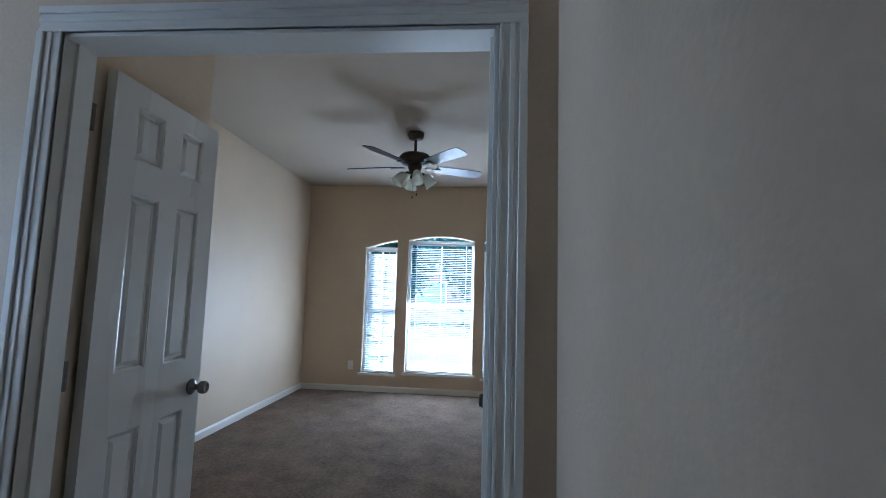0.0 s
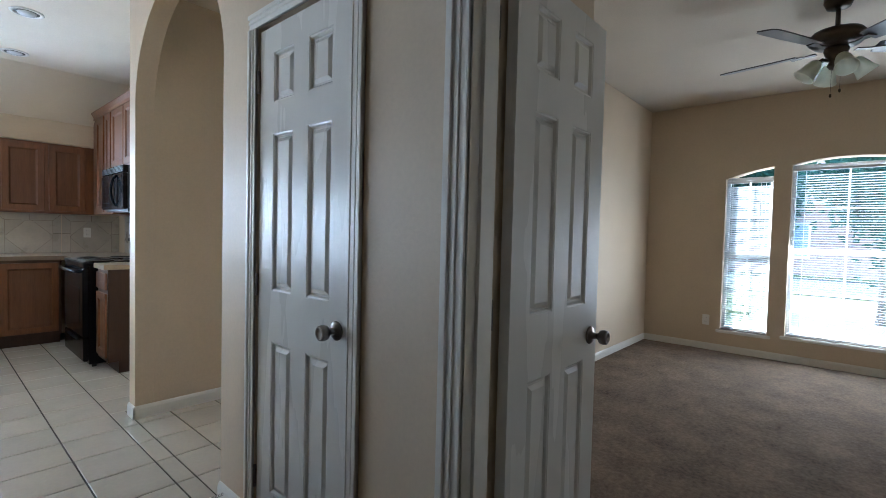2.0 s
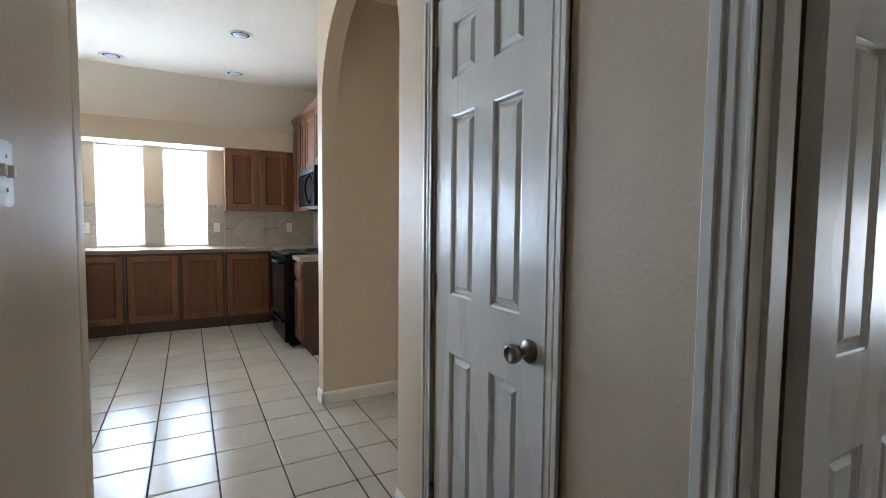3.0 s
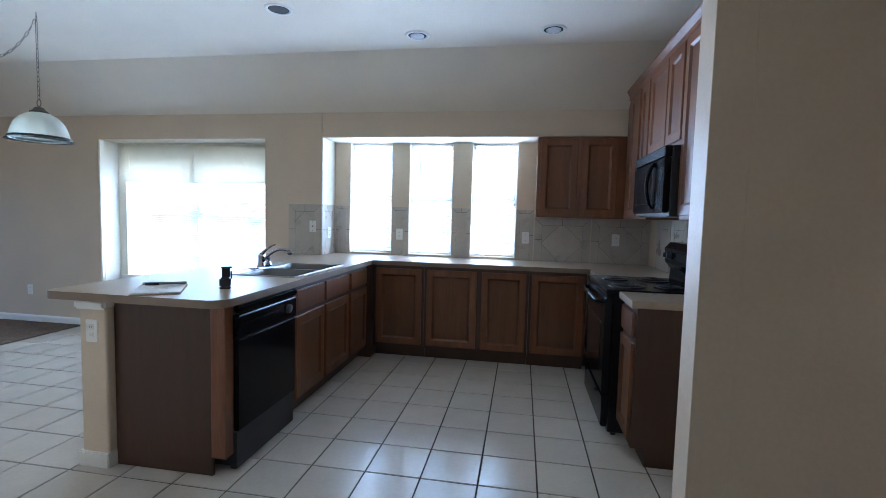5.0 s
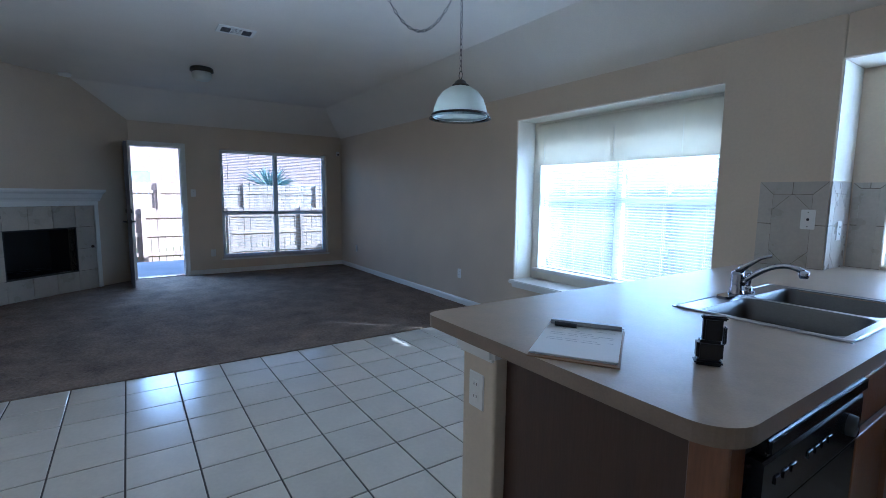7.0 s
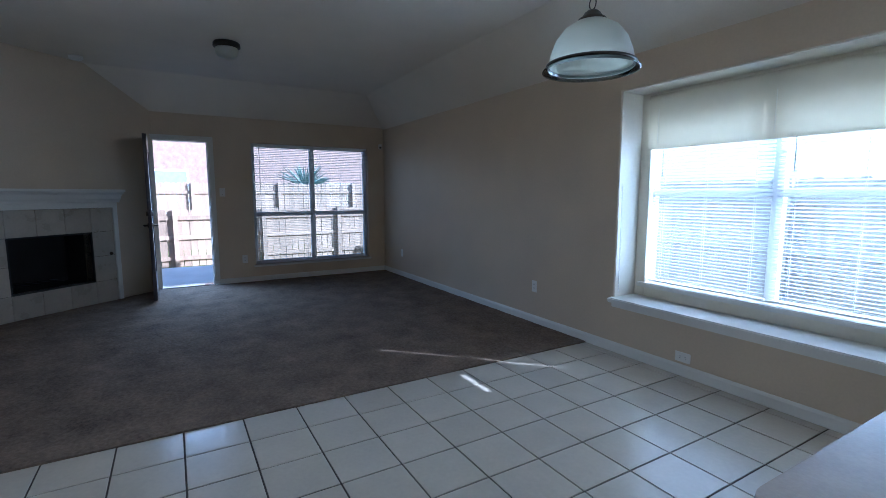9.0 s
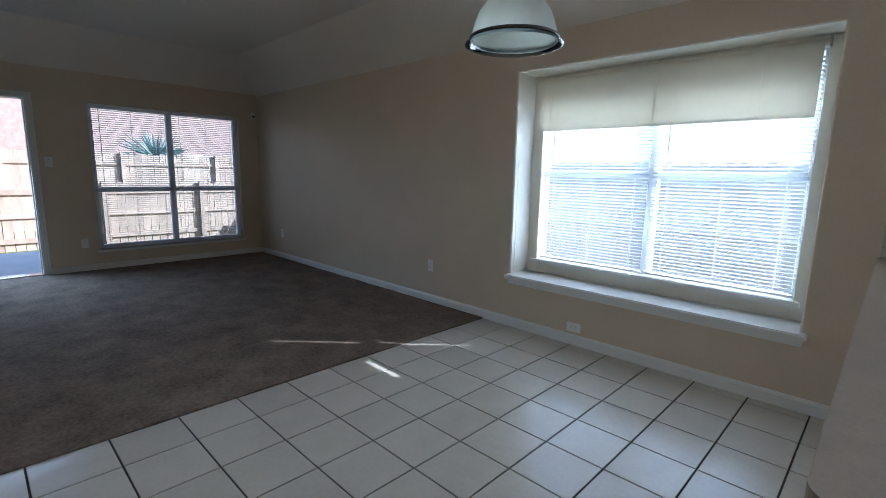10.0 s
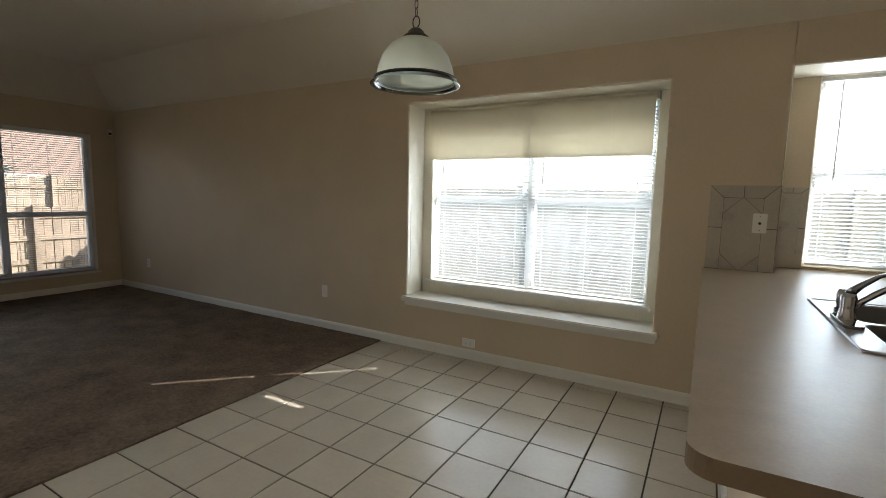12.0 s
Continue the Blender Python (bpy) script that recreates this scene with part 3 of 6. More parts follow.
def glazed_door():
    """Patio door leaf standing open into the room, with a large glass pane."""
    w, h, t = 0.80, 1.985, 0.04
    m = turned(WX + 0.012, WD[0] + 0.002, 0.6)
    e = thing("door_patio", m.translation, "patio door with a glass pane standing open, coloured dark for shade", "door")
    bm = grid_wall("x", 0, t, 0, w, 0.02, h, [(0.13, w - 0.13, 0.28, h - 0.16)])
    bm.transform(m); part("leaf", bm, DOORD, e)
    bm = boxed(0.13, w - 0.13, 0.017, 0.023, 0.28, h - 0.16); bm.transform(m)
    part("pane", bm, GLASS, e, "clear glass pane").visible_shadow = False
    for s, y0 in ((-1, 0), (1, t)):
        bm = bmesh.new()
        lathe(bm, [(0, 0), (0.03, 0), (0.03, 0.008), (0.011, 0.012), (0.011, 0.045), (0.0, 0.046)], (w - 0.06, y0, 0.92), 16, (0, s, 0))
        rod(bm, (w - 0.06, y0 + s * 0.045, 0.92), (w - 0.17, y0 + s * 0.05, 0.915), 0.010, 0.007, 10)
        bm.transform(m); part("lever", bm, BRONZE, e, "dark lever handle", True)
        bm = lathe(bmesh.new(), [(0, 0), (0.028, 0), (0.026, 0.016), (0, 0.017)], (w - 0.06, y0, 1.06), 16, (0, s, 0))
        bm.transform(m); part("deadbolt", bm, BRONZE, e, "dark deadbolt", True)
    for z in (0.25, 1.0, 1.75):
        bm = rod(bmesh.new(), (-0.006, t + 0.006, z - 0.05), (-0.006, t + 0.006, z + 0.05), 0.008, n=8); bm.transform(m)
        part("hinge", bm, NICKEL, e)
    return e


glazed_door()

# ---- windows, blinds, shade ----
def to_axes(axis, u0, u1, a0, a1, z0, z1):
    return (u0, u1, a0, a1, z0, z1) if axis == "x" else (a0, a1, u0, u1, z0, z1)


def window(name, axis, a, u0, u1, z0, z1, label, columns=1, muntins=(0, 0), depth=0.05, sign=1, w=0.035, rail=0.5):
    """A vinyl single-hung window in the opening: frame, meeting rail, sashes, panes, muntins. a: its inner face, sign: the way out."""
    e = thing(name, ((u0, a, z0) if axis == "x" else (a, u0, z0)), label, "window", kind="structure")
    o = a + sign * depth
    lo, hi = min(a, o), max(a, o)
    bm = bmesh.new()
    for q in ((u0, u0 + w, z0, z1), (u1 - w, u1, z0, z1), (u0 + w, u1 - w, z0, z0 + w), (u0 + w, u1 - w, z1 - w, z1)):
        box(bm, *to_axes(axis, q[0], q[1], lo, hi, q[2], q[3]), 0.003)
    part("window_frame", bm, VINYL, e)
    cw = (u1 - u0 - 2 * w) / columns
    for c in range(columns):
        c0, c1 = u0 + w + c * cw, u0 + w + (c + 1) * cw
        if c:
            part("mullion", boxed(*to_axes(axis, c0 - 0.035, c0 + 0.035, lo, hi, z0 + w, z1 - w), 0.003), VINYL, e)
        zm = z0 + (z1 - z0) * rail
        part("meeting_rail", boxed(*to_axes(axis, c0, c1, lo + 0.004, hi - 0.004, zm - 0.03, zm + 0.03), 0.003), VINYL, e)
        mid = (lo + hi) / 2
        for s0, s1 in ((z0 + w, zm - 0.022), (zm + 0.022, z1 - w)):
            pane = part("pane", boxed(*to_axes(axis, c0, c1, mid - 0.002, mid + 0.002, s0, s1)), GLASS, e, "clear glass pane")
            pane.visible_shadow = False
            bm = bmesh.new()
            for i in range(1, muntins[0] + 1):
                u = c0 + (c1 - c0) * i / (muntins[0] + 1)
                box(bm, *to_axes(axis, u - 0.008, u + 0.008, mid - 0.006, mid + 0.006, s0, s1))
            for i in range(1, muntins[1] + 1):
                z = s0 + (s1 - s0) * i / (muntins[1] + 1)
                box(bm, *to_axes(axis, c0, c1, mid - 0.005, mid + 0.005, z - 0.008, z + 0.008))
            if muntins[0] or muntins[1]:
                part("muntin", bm, VINYL, e)
            else:
                bm.free()
    return e


def blind(axis, a, u0, u1, z0, z1, tilt, label, pitch=0.024, wand=0.10, group="mini blinds", short=None):
    """A lowered mini blind: headrail, slats tilted by degrees, bottom rail, ladder cords, wand. a: the plane of the slats' middles."""
    e = thing("window_blind", ((u0, a, z0) if axis == "x" else (a, u0, z0)), label, "blind", group)
    part("headrail", boxed(*to_axes(axis, u0, u1, a - 0.014, a + 0.014, z1 - 0.026, z1), 0.002), VINYL, e)
    part("bottom_rail", boxed(*to_axes(axis, u0 + 0.004, u1 - 0.004, a - 0.011, a + 0.011, z0, z0 + 0.012), 0.003), VINYL, e)
    sl = bmesh.new()
    ln, half = (u1 - u0) - 0.012, 0.0125
    c, s = math.cos(radians(tilt)), math.sin(radians(tilt))
    prof = [(-half, 0.0), (-half / 3, 0.0020), (half / 3, 0.0020), (half, 0.0)]
    rows = []
    for u in (-ln / 2, ln / 2):
        row = []
        for p, z in prof:
            pa, pz = p * c - z * s, p * s + z * c
            row.append(sl.verts.new((u, pa, pz) if axis == "x" else (pa, u, pz)))
        rows.append(row)
    for i in range(3):
        sl.faces.new((rows[0][i], rows[1][i], rows[1][i + 1], rows[0][i + 1]))
    me = bpy.data.meshes.new("slat")
    sl.to_mesh(me); sl.free(); me.materials.append(SLAT)
    um = (u0 + u1) / 2
    n = int((z1 - 0.04 - z0 - 0.02) / pitch)
    for i in range(n):
        z = z0 + 0.024 + i * pitch
        if short and abs(z - short[0]) < pitch / 2:
            cut = me.copy()
            for v in cut.vertices:
                if axis == "x":
                    v.co.x = min(v.co.x, short[1] - um)
                else:
                    v.co.y = min(v.co.y, short[1] - um)
            place("slat", cut, e, at=((um, a, z) if axis == "x" else (a, um, z)))
            continue
        place("slat", me, e, at=((um, a, z) if axis == "x" else (a, um, z)))
    for f in (0.14, 0.86) if u1 - u0 < 0.7 else (0.12, 0.5, 0.88):
        u = u0 + (u1 - u0) * f
        bm = bmesh.new()
        for da in (-0.013, 0.013):
            box(bm, *to_axes(axis, u - 0.0012, u + 0.0012, a + da - 0.0008, a + da + 0.0008, z0 + 0.01, z1 - 0.02))
        part("ladder_cord", bm, VINYL, e)
    if wand:
        u = u0 + (wand if wand > 0 else (u1 - u0) + wand)
        ia = a - 0.02 if axis == "x" else (a + 0.02 if a < 0 else a - 0.02)
        part("wand", rod(bmesh.new(), (u, ia, z1 - 0.03) if axis == "x" else (ia, u, z1 - 0.03), (u, ia, z1 - 0.62) if axis == "x" else (ia, u, z1 - 0.62), 0.004, n=6), VINYL, e, "clear tilt wand")
    return e


GY = 8.205     # plane of the dining window trim
# dining window: inner trim, window, two blinds, roller shade, sills
bm = bmesh.new()
for q in ((DW[0], DW[0] + 0.095, DW[2], DW[3]), (DW[1] - 0.08, DW[1], DW[2], DW[3]), (DW[0] + 0.095, DW[1] - 0.08, DW[3] - 0.03, DW[3])):
    box(bm, q[0], q[1], GY, GY + 0.06, q[2], q[3], 0.003)
structure("trim", bm, SURR, "cream painted inner window surround, brightened for daylight")
structure("trim", boxed(DW[0] + 0.095, DW[1] - 0.08, GY + 0.004, GY + 0.056, DW[2], 0.537, 0.002), SURR, "cream painted panel under the inner sill, brightened for daylight")
structure("trim", boxed(DW[0] + 0.05, DW[1] - 0.045, GY - 0.05, GY - 0.002, 0.537, 0.572, 0.006, 2), TRIM, "white inner window sill")
structure("trim", boxed(DW[0] + 0.096, DW[1] - 0.081, GY - 0.001, GY + 0.06, 0.541, 0.570, 0.002), TRIM, "white ledge behind the inner window sill")
structure("window_sill_dining", boxed(DW[0] - 0.02, DW[1] + 0.035, NY - 0.055, GY, DW[2] - 0.035, DW[2] + 0.004, 0.008, 2), TRIM, "deep white window sill in the dining recess")
structure("trim", boxed(DW[0] - 0.005, DW[1] + 0.02, NY - 0.018, NY, DW[2] - 0.075, DW[2] - 0.035, 0.006, 2), TRIM, "white apron moulding under the sill")
# thin liners over the beige wall, their pale colour carrying the window's light
structure("trim", boxed(DW[0], DW[0] + 0.004, NY + 0.012, GY - 0.001, DW[2] + 0.004, DW[3] - 0.004), SURR, "pale liner on the dining window reveal, brightened for daylight")
structure("trim", boxed(DW[1] - 0.004, DW[1], NY + 0.012, GY - 0.001, DW[2] + 0.004, DW[3] - 0.004), SURR, "pale liner on the dining window reveal, brightened for daylight")
structure("trim", boxed(DW[0] + 0.004, DW[1] - 0.004, NY + 0.012, GY - 0.001, DW[3] - 0.004, DW[3]), SURR, "pale liner on the dining recess head, brightened for daylight")
# kitchen recess liners: beige drywall in strong daylight, put into the colour
structure("trim", boxed(-1.106, 1.00, NY + 0.010, KY - 0.002, 2.096, 2.0995), SURR, "added pale liner under the beige kitchen soffit, standing for daylight")
structure("trim", boxed(-1.1148, -1.111, NY + 0.012, KY - 0.002, 1.432, 2.095), SURR, "added pale liner on the kitchen recess side, standing for daylight")
window("window_dining", "x", GY + 0.075, DW[0] + 0.07, DW[1] - 0.07, 0.55, DW[3] - 0.03, "wide double window with white vinyl frame", 2)
um = (DW[0] + DW[1]) / 2
blind("x", GY + 0.035, DW[0] + 0.098, um - 0.007, 0.582, DW[3] - 0.035, -20, "white mini blind lowered with slats tilted half open")
blind("x", GY + 0.035, um + 0.007, DW[1] - 0.083, 0.582, DW[3] - 0.035, -20, "white mini blind lowered with one broken slat", short=(1.43, -2.25))


def roller_shade():
    x0, x1, zt, zb, y = DW[0] + 0.085, DW[1] - 0.10, DW[3] - 0.045, 1.655, GY - 0.012
    e = thing("roller_shade", (x0, y, zt), "cream roller shade drawn a third down over the blinds", "window shade")
    part("roller", rod(bmesh.new(), (x0, y, zt), (x1 + 0.02, y, zt), 0.02, n=16), SHADE, e, smooth=True)
    part("cloth", boxed(x0 + 0.01, x1, y - 0.021, y - 0.019, zb, zt), SHADE, e, "cream translucent shade cloth")
    part("hem_bar", boxed(x0 + 0.01, x1, y - 0.026, y - 0.014, zb - 0.018, zb, 0.004, 2), SHADE, e)
    part("bracket", boxed(x1 + 0.02, x1 + 0.03, y - 0.03, y + 0.02, zt - 0.03, zt + 0.03, 0.003), STEEL, e)
    bm = bmesh.new()
    for i in range(70):
        box(bm, DW[0] + 0.018, DW[0] + 0.023, NY + 0.03, NY + 0.035, 0.50 + i * 0.0125, 0.507 + i * 0.0125)
    part("bead_chain", bm, PLATE, e, "white plastic bead chain hanging against the reveal")
    # sun dots on the cloth, put in as rows of small white dashes
    for u in (x0 + 0.09, um, x1 - 0.28):
        bm = bmesh.new()
        for i in range(14):
            box(bm, u - 0.002, u + 0.002, y - 0.027, y - 0.022, zb + 0.03 + i * 0.019, zb + 0.041 + i * 0.019)
        part("cord_sun_dots", bm, PLATE, e)
    return e


roller_shade()

# kitchen windows
for a, b in KW:
    window("window_kitchen", "x", KY + 0.07, a, b, 0.935, 2.10, "narrow kitchen window with white vinyl frame")
    blind("x", KY + 0.035, a + 0.008, b - 0.008, 0.945, 2.092, -20, "white mini blind lowered in a narrow window", group="kitchen blinds")

# living room window
window("window_living", "y", WX - 0.085, WW[0], WW[1], WW[2], WW[3], "double living room window with white vinyl frame", 2, sign=-1, w=0.05, rail=0.42)
um2 = (WW[0] + WW[1]) / 2
blind("y", WX - 0.04, WW[0] + 0.01, um2 - 0.006, WW[2] + 0.012, WW[3] - 0.004, 9, "white mini blind lowered with slats open", pitch=0.026, group="living blinds")
blind("y", WX - 0.04, um2 + 0.006, WW[1] - 0.01, WW[2] + 0.012, WW[3] - 0.004, 9, "white mini blind lowered with slats open", pitch=0.026, group="living blinds", wand=0)
structure("window_sill_living", boxed(WX - 0.085, WX + 0.03, WW[0] - 0.03, WW[1] + 0.03, WW[2] - 0.03, WW[2], 0.006, 2), TRIM, "white living room window sill")

# bedroom windows
tilts = (-35, -9, -42)
for (y0, y1, z0, z1), tl, mt in zip(BW, tilts, ((0, 1), (1, 1), (1, 1))):
    window("window_bedroom", "y", BX + 0.075, y0, y1, z0, z1 + 0.0, "white vinyl bedroom window below an arched light", 1, mt)
    blind("y", BX + 0.04, y0 + 0.008, y1 - 0.008, z0 + 0.012, z1 - 0.075 if y1 < 1.0 else z1 - 0.04, tl, "white mini blind lowered in a bedroom window", group="bedroom blinds", short=(0.46, 2.335) if y1 > 2.5 else None)
    structure("window_sill_bedroom", boxed(BX - 0.035, BX + 0.075, y0 - 0.035, y1 + 0.035, z0 - 0.032, z0, 0.006, 2), TRIM, "white bedroom window sill")

# unseen window, added only to brighten the wall behind the arch
window("window_hall_added", "y", 4.05, 4.35, 4.80, 1.35, 2.1, "unseen narrow window added to light the side hall")

# ---- kitchen ----
def cab_door(e, axis, a, out, u0, u1, z0, z1, name="door", material=None):
    """A framed cabinet door with a recessed panel on the face a; out: the way it stands proud."""
    material = material or OAK
    st = min(0.058, (u1 - u0) * 0.28)
    f0, f1 = sorted((a, a + out * 0.019))
    bm = grid_wall("x" if axis == "x" else "y", f0, f1, u0, u1, z0, z1, [(u0 + st, u1 - st, z0 + st, z1 - st)])
    d = part(name, bm, material, e)
    bv = d.modifiers.new("edge", "BEVEL"); bv.width, bv.segments, bv.limit_method = 0.004, 2, "ANGLE"
    bm = bmesh.new()
    rings = [(0.0, 0.017), (0.010, 0.009), (0.014, 0.007), (0.016, 0.007)]

    def v(u, z, dp):
        p = a + out * dp
        return bm.verts.new((u, p, z) if axis == "x" else (p, u, z))
    panel_rings(bm, u0 + st, u1 - st, z0 + st, z1 - st, rings, v)
    bmesh.ops.recalc_face_normals(bm, faces=bm.faces)
    part("panel", bm, OAKP, d)
    return d


def drawer_front(e, axis, a, out, u0, u1, z0, z1):
    f0, f1 = sorted((a, a + out * 0.019))
    return part("drawer", boxed(*to_axes(axis, u0, u1, f0, f1, z0, z1), 0.005, 2), OAK, e)


PEN_F, N_F, E_F = -0.520, 7.69, 1.520       # cabinet faces
TOP0, TOP1 = 0.875, 0.915


def base_cabinet(axis, a, out, depth, u0, u1, doors, drawers, label, group="base cabinets", hollow=False):
    back = a - out * depth
    c = ((u0 + u1) / 2, (a + back) / 2, 0) if axis == "x" else ((a + back) / 2, (u0 + u1) / 2, 0)
    e = thing("base_cabinet", c, label, "cabinet", group)
    lo, hi = sorted((a, back))
    bm = boxed(*to_axes(axis, u0, u1, lo, hi, 0.10, 0.69 if hollow else TOP0))
    if hollow:
        f0, f1 = sorted((a, a - out * 0.02))
        box(bm, *to_axes(axis, u0, u1, f0, f1, 0.691, TOP0))
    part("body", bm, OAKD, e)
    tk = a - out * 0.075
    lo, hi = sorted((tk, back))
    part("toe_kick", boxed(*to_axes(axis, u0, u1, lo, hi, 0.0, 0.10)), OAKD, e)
    for d0, d1, z0, z1 in doors:
        cab_door(e, axis, a, out, d0, d1, z0, z1)
    for d0, d1 in drawers:
        drawer_front(e, axis, a, out, d0, d1, 0.705, 0.845)
    return e


# north run, full-height doors
for d0, d1 in ((-0.44, -0.005), (0.045, 0.505), (0.552, 0.947), (0.998, 1.445)):
    base_cabinet("x", N_F, -1, 0.585, d0 - 0.024, d1 + 0.024, [(d0, d1, 0.135, 0.845)], [], "brown oak base cabinet with a tall framed door")
# peninsula
base_cabinet("y", PEN_F, 1, 0.585, 6.21, 6.665, [(6.235, 6.655, 0.135, 0.675)], [(6.235, 6.655)], "brown oak base cabinet with a drawer above a door", hollow=True)
base_cabinet("y", PEN_F, 1, 0.585, 6.666, 7.16, [(6.69, 7.145, 0.135, 0.675)], [(6.69, 7.145)], "brown oak sink cabinet with a false drawer front", hollow=True)
base_cabinet("y", PEN_F, 1, 0.585, 7.161, 7.62, [(7.19, 7.59, 0.135, 0.675)], [(7.19, 7.59)], "brown oak corner base cabinet with a drawer")
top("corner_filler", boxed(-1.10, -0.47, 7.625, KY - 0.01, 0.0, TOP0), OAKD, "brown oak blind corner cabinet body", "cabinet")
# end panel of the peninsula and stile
e = thing("peninsula_end_panel", (-0.85, 5.56, 0), "dark brown oak end panel of the peninsula, deepened for shade", "panel")
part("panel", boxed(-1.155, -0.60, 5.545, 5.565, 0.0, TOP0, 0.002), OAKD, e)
part("stile", boxed(-0.60, -0.520, 5.535, 5.60, 0.10, TOP0, 0.003), OAK, e)
# east run
base_cabinet("y", E_F, -1, 0.585, 6.115, 6.435, [(6.135, 6.42, 0.135, 0.675)], [(6.135, 6.42)], "narrow brown oak base cabinet beside the range")
base_cabinet("y", E_F, -1, 0.585, 7.205, 7.66, [(7.225, 7.63, 0.135, 0.845)], [], "brown oak corner base cabinet beyond the range")

# knee wall under the bar
structure("wall_knee", boxed(-1.315, -1.157, 5.50, NY, 0, TOP0), WALL, "beige painted knee wall under the breakfast bar", 0.012)
e = thing("trim", (-1.24, 5.5, 0), "white trim round the knee wall post", "trim", kind="structure")
part("post_base", boxed(-1.330, -1.150, 5.487, 5.62, 0.0, 0.082, 0.006, 2), TRIM, e)
part("post_cap", boxed(-1.335, -1.150, 5.482, 5.62, 0.825, TOP0, 0.012, 3), TRIM, e)
baseboard((-1.315, NY), (-1.315, 5.62))


def rounded_rect(x0, x1, y0, y1, radii, k=8):
    """Corner radii in the order SW, SE, NE, NW."""
    pts = []
    for (cx, cy, a0), r in zip(((x0, y0, 180), (x1, y0, 270), (x1, y1, 0), (x0, y1, 90)), radii):
        if r <= 0:
            pts.append((cx, cy)); continue
        ox, oy = cx + (r if cx == x0 else -r), cy + (r if cy == y0 else -r)
        for i in range(k + 1):
            a = radians(a0 + 90 * i / k)
            pts.append((ox + r * math.cos(a), oy + r * math.sin(a)))
    return pts


SINK = (-1.075, -0.548, 6.300, 7.130)


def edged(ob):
    """Gives the upright faces of a worktop a darker edge colour, mostly for their shade."""
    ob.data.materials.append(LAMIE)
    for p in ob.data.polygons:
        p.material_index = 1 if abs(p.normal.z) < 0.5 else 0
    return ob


def worktop():
    e = thing("worktop", (-0.5, 7.0, TOP0), "beige laminate worktop with rounded bar corners", "countertop")
    # peninsula slab with a cut-out for the sink, built as four butted pieces round the hole
    bm = bmesh.new()
    pts = rounded_rect(-1.480, -0.483, 5.455, 6.335, (0.05, 0.09, 0, 0))
    prism(bm, pts, "z", TOP0, TOP1)
    box(bm, -1.480, SINK[0] + 0.03, 6.335, NY, TOP0, TOP1)
    box(bm, SINK[1] - 0.03, -0.483, 6.335, 7.095, TOP0, TOP1)
    box(bm, SINK[0] + 0.03, -0.483, 7.095, NY, TOP0, TOP1)
    bmesh.ops.remove_doubles(bm, verts=bm.verts, dist=0.0005)
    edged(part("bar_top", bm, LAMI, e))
    bm = bmesh.new()
    box(bm, -1.113, E_F - 0.03, NY + 0.0005, KY, TOP0, TOP1)
    box(bm, -0.4825, E_F - 0.03, N_F - 0.03, NY, TOP0, TOP1)
    box(bm, E_F - 0.0295, EX, 7.205, KY, TOP0, TOP1)
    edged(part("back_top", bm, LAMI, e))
    part("range_side_top", boxed(E_F - 0.033, EX, 6.10, 6.435, TOP0, TOP1, 0.003), LAMI, e)
    part("range_side_splash", boxed(EX - 0.018, EX, 6.10, 6.435, TOP1, TOP1 + 0.09, 0.003), LAMI, e)
    return e


worktop()


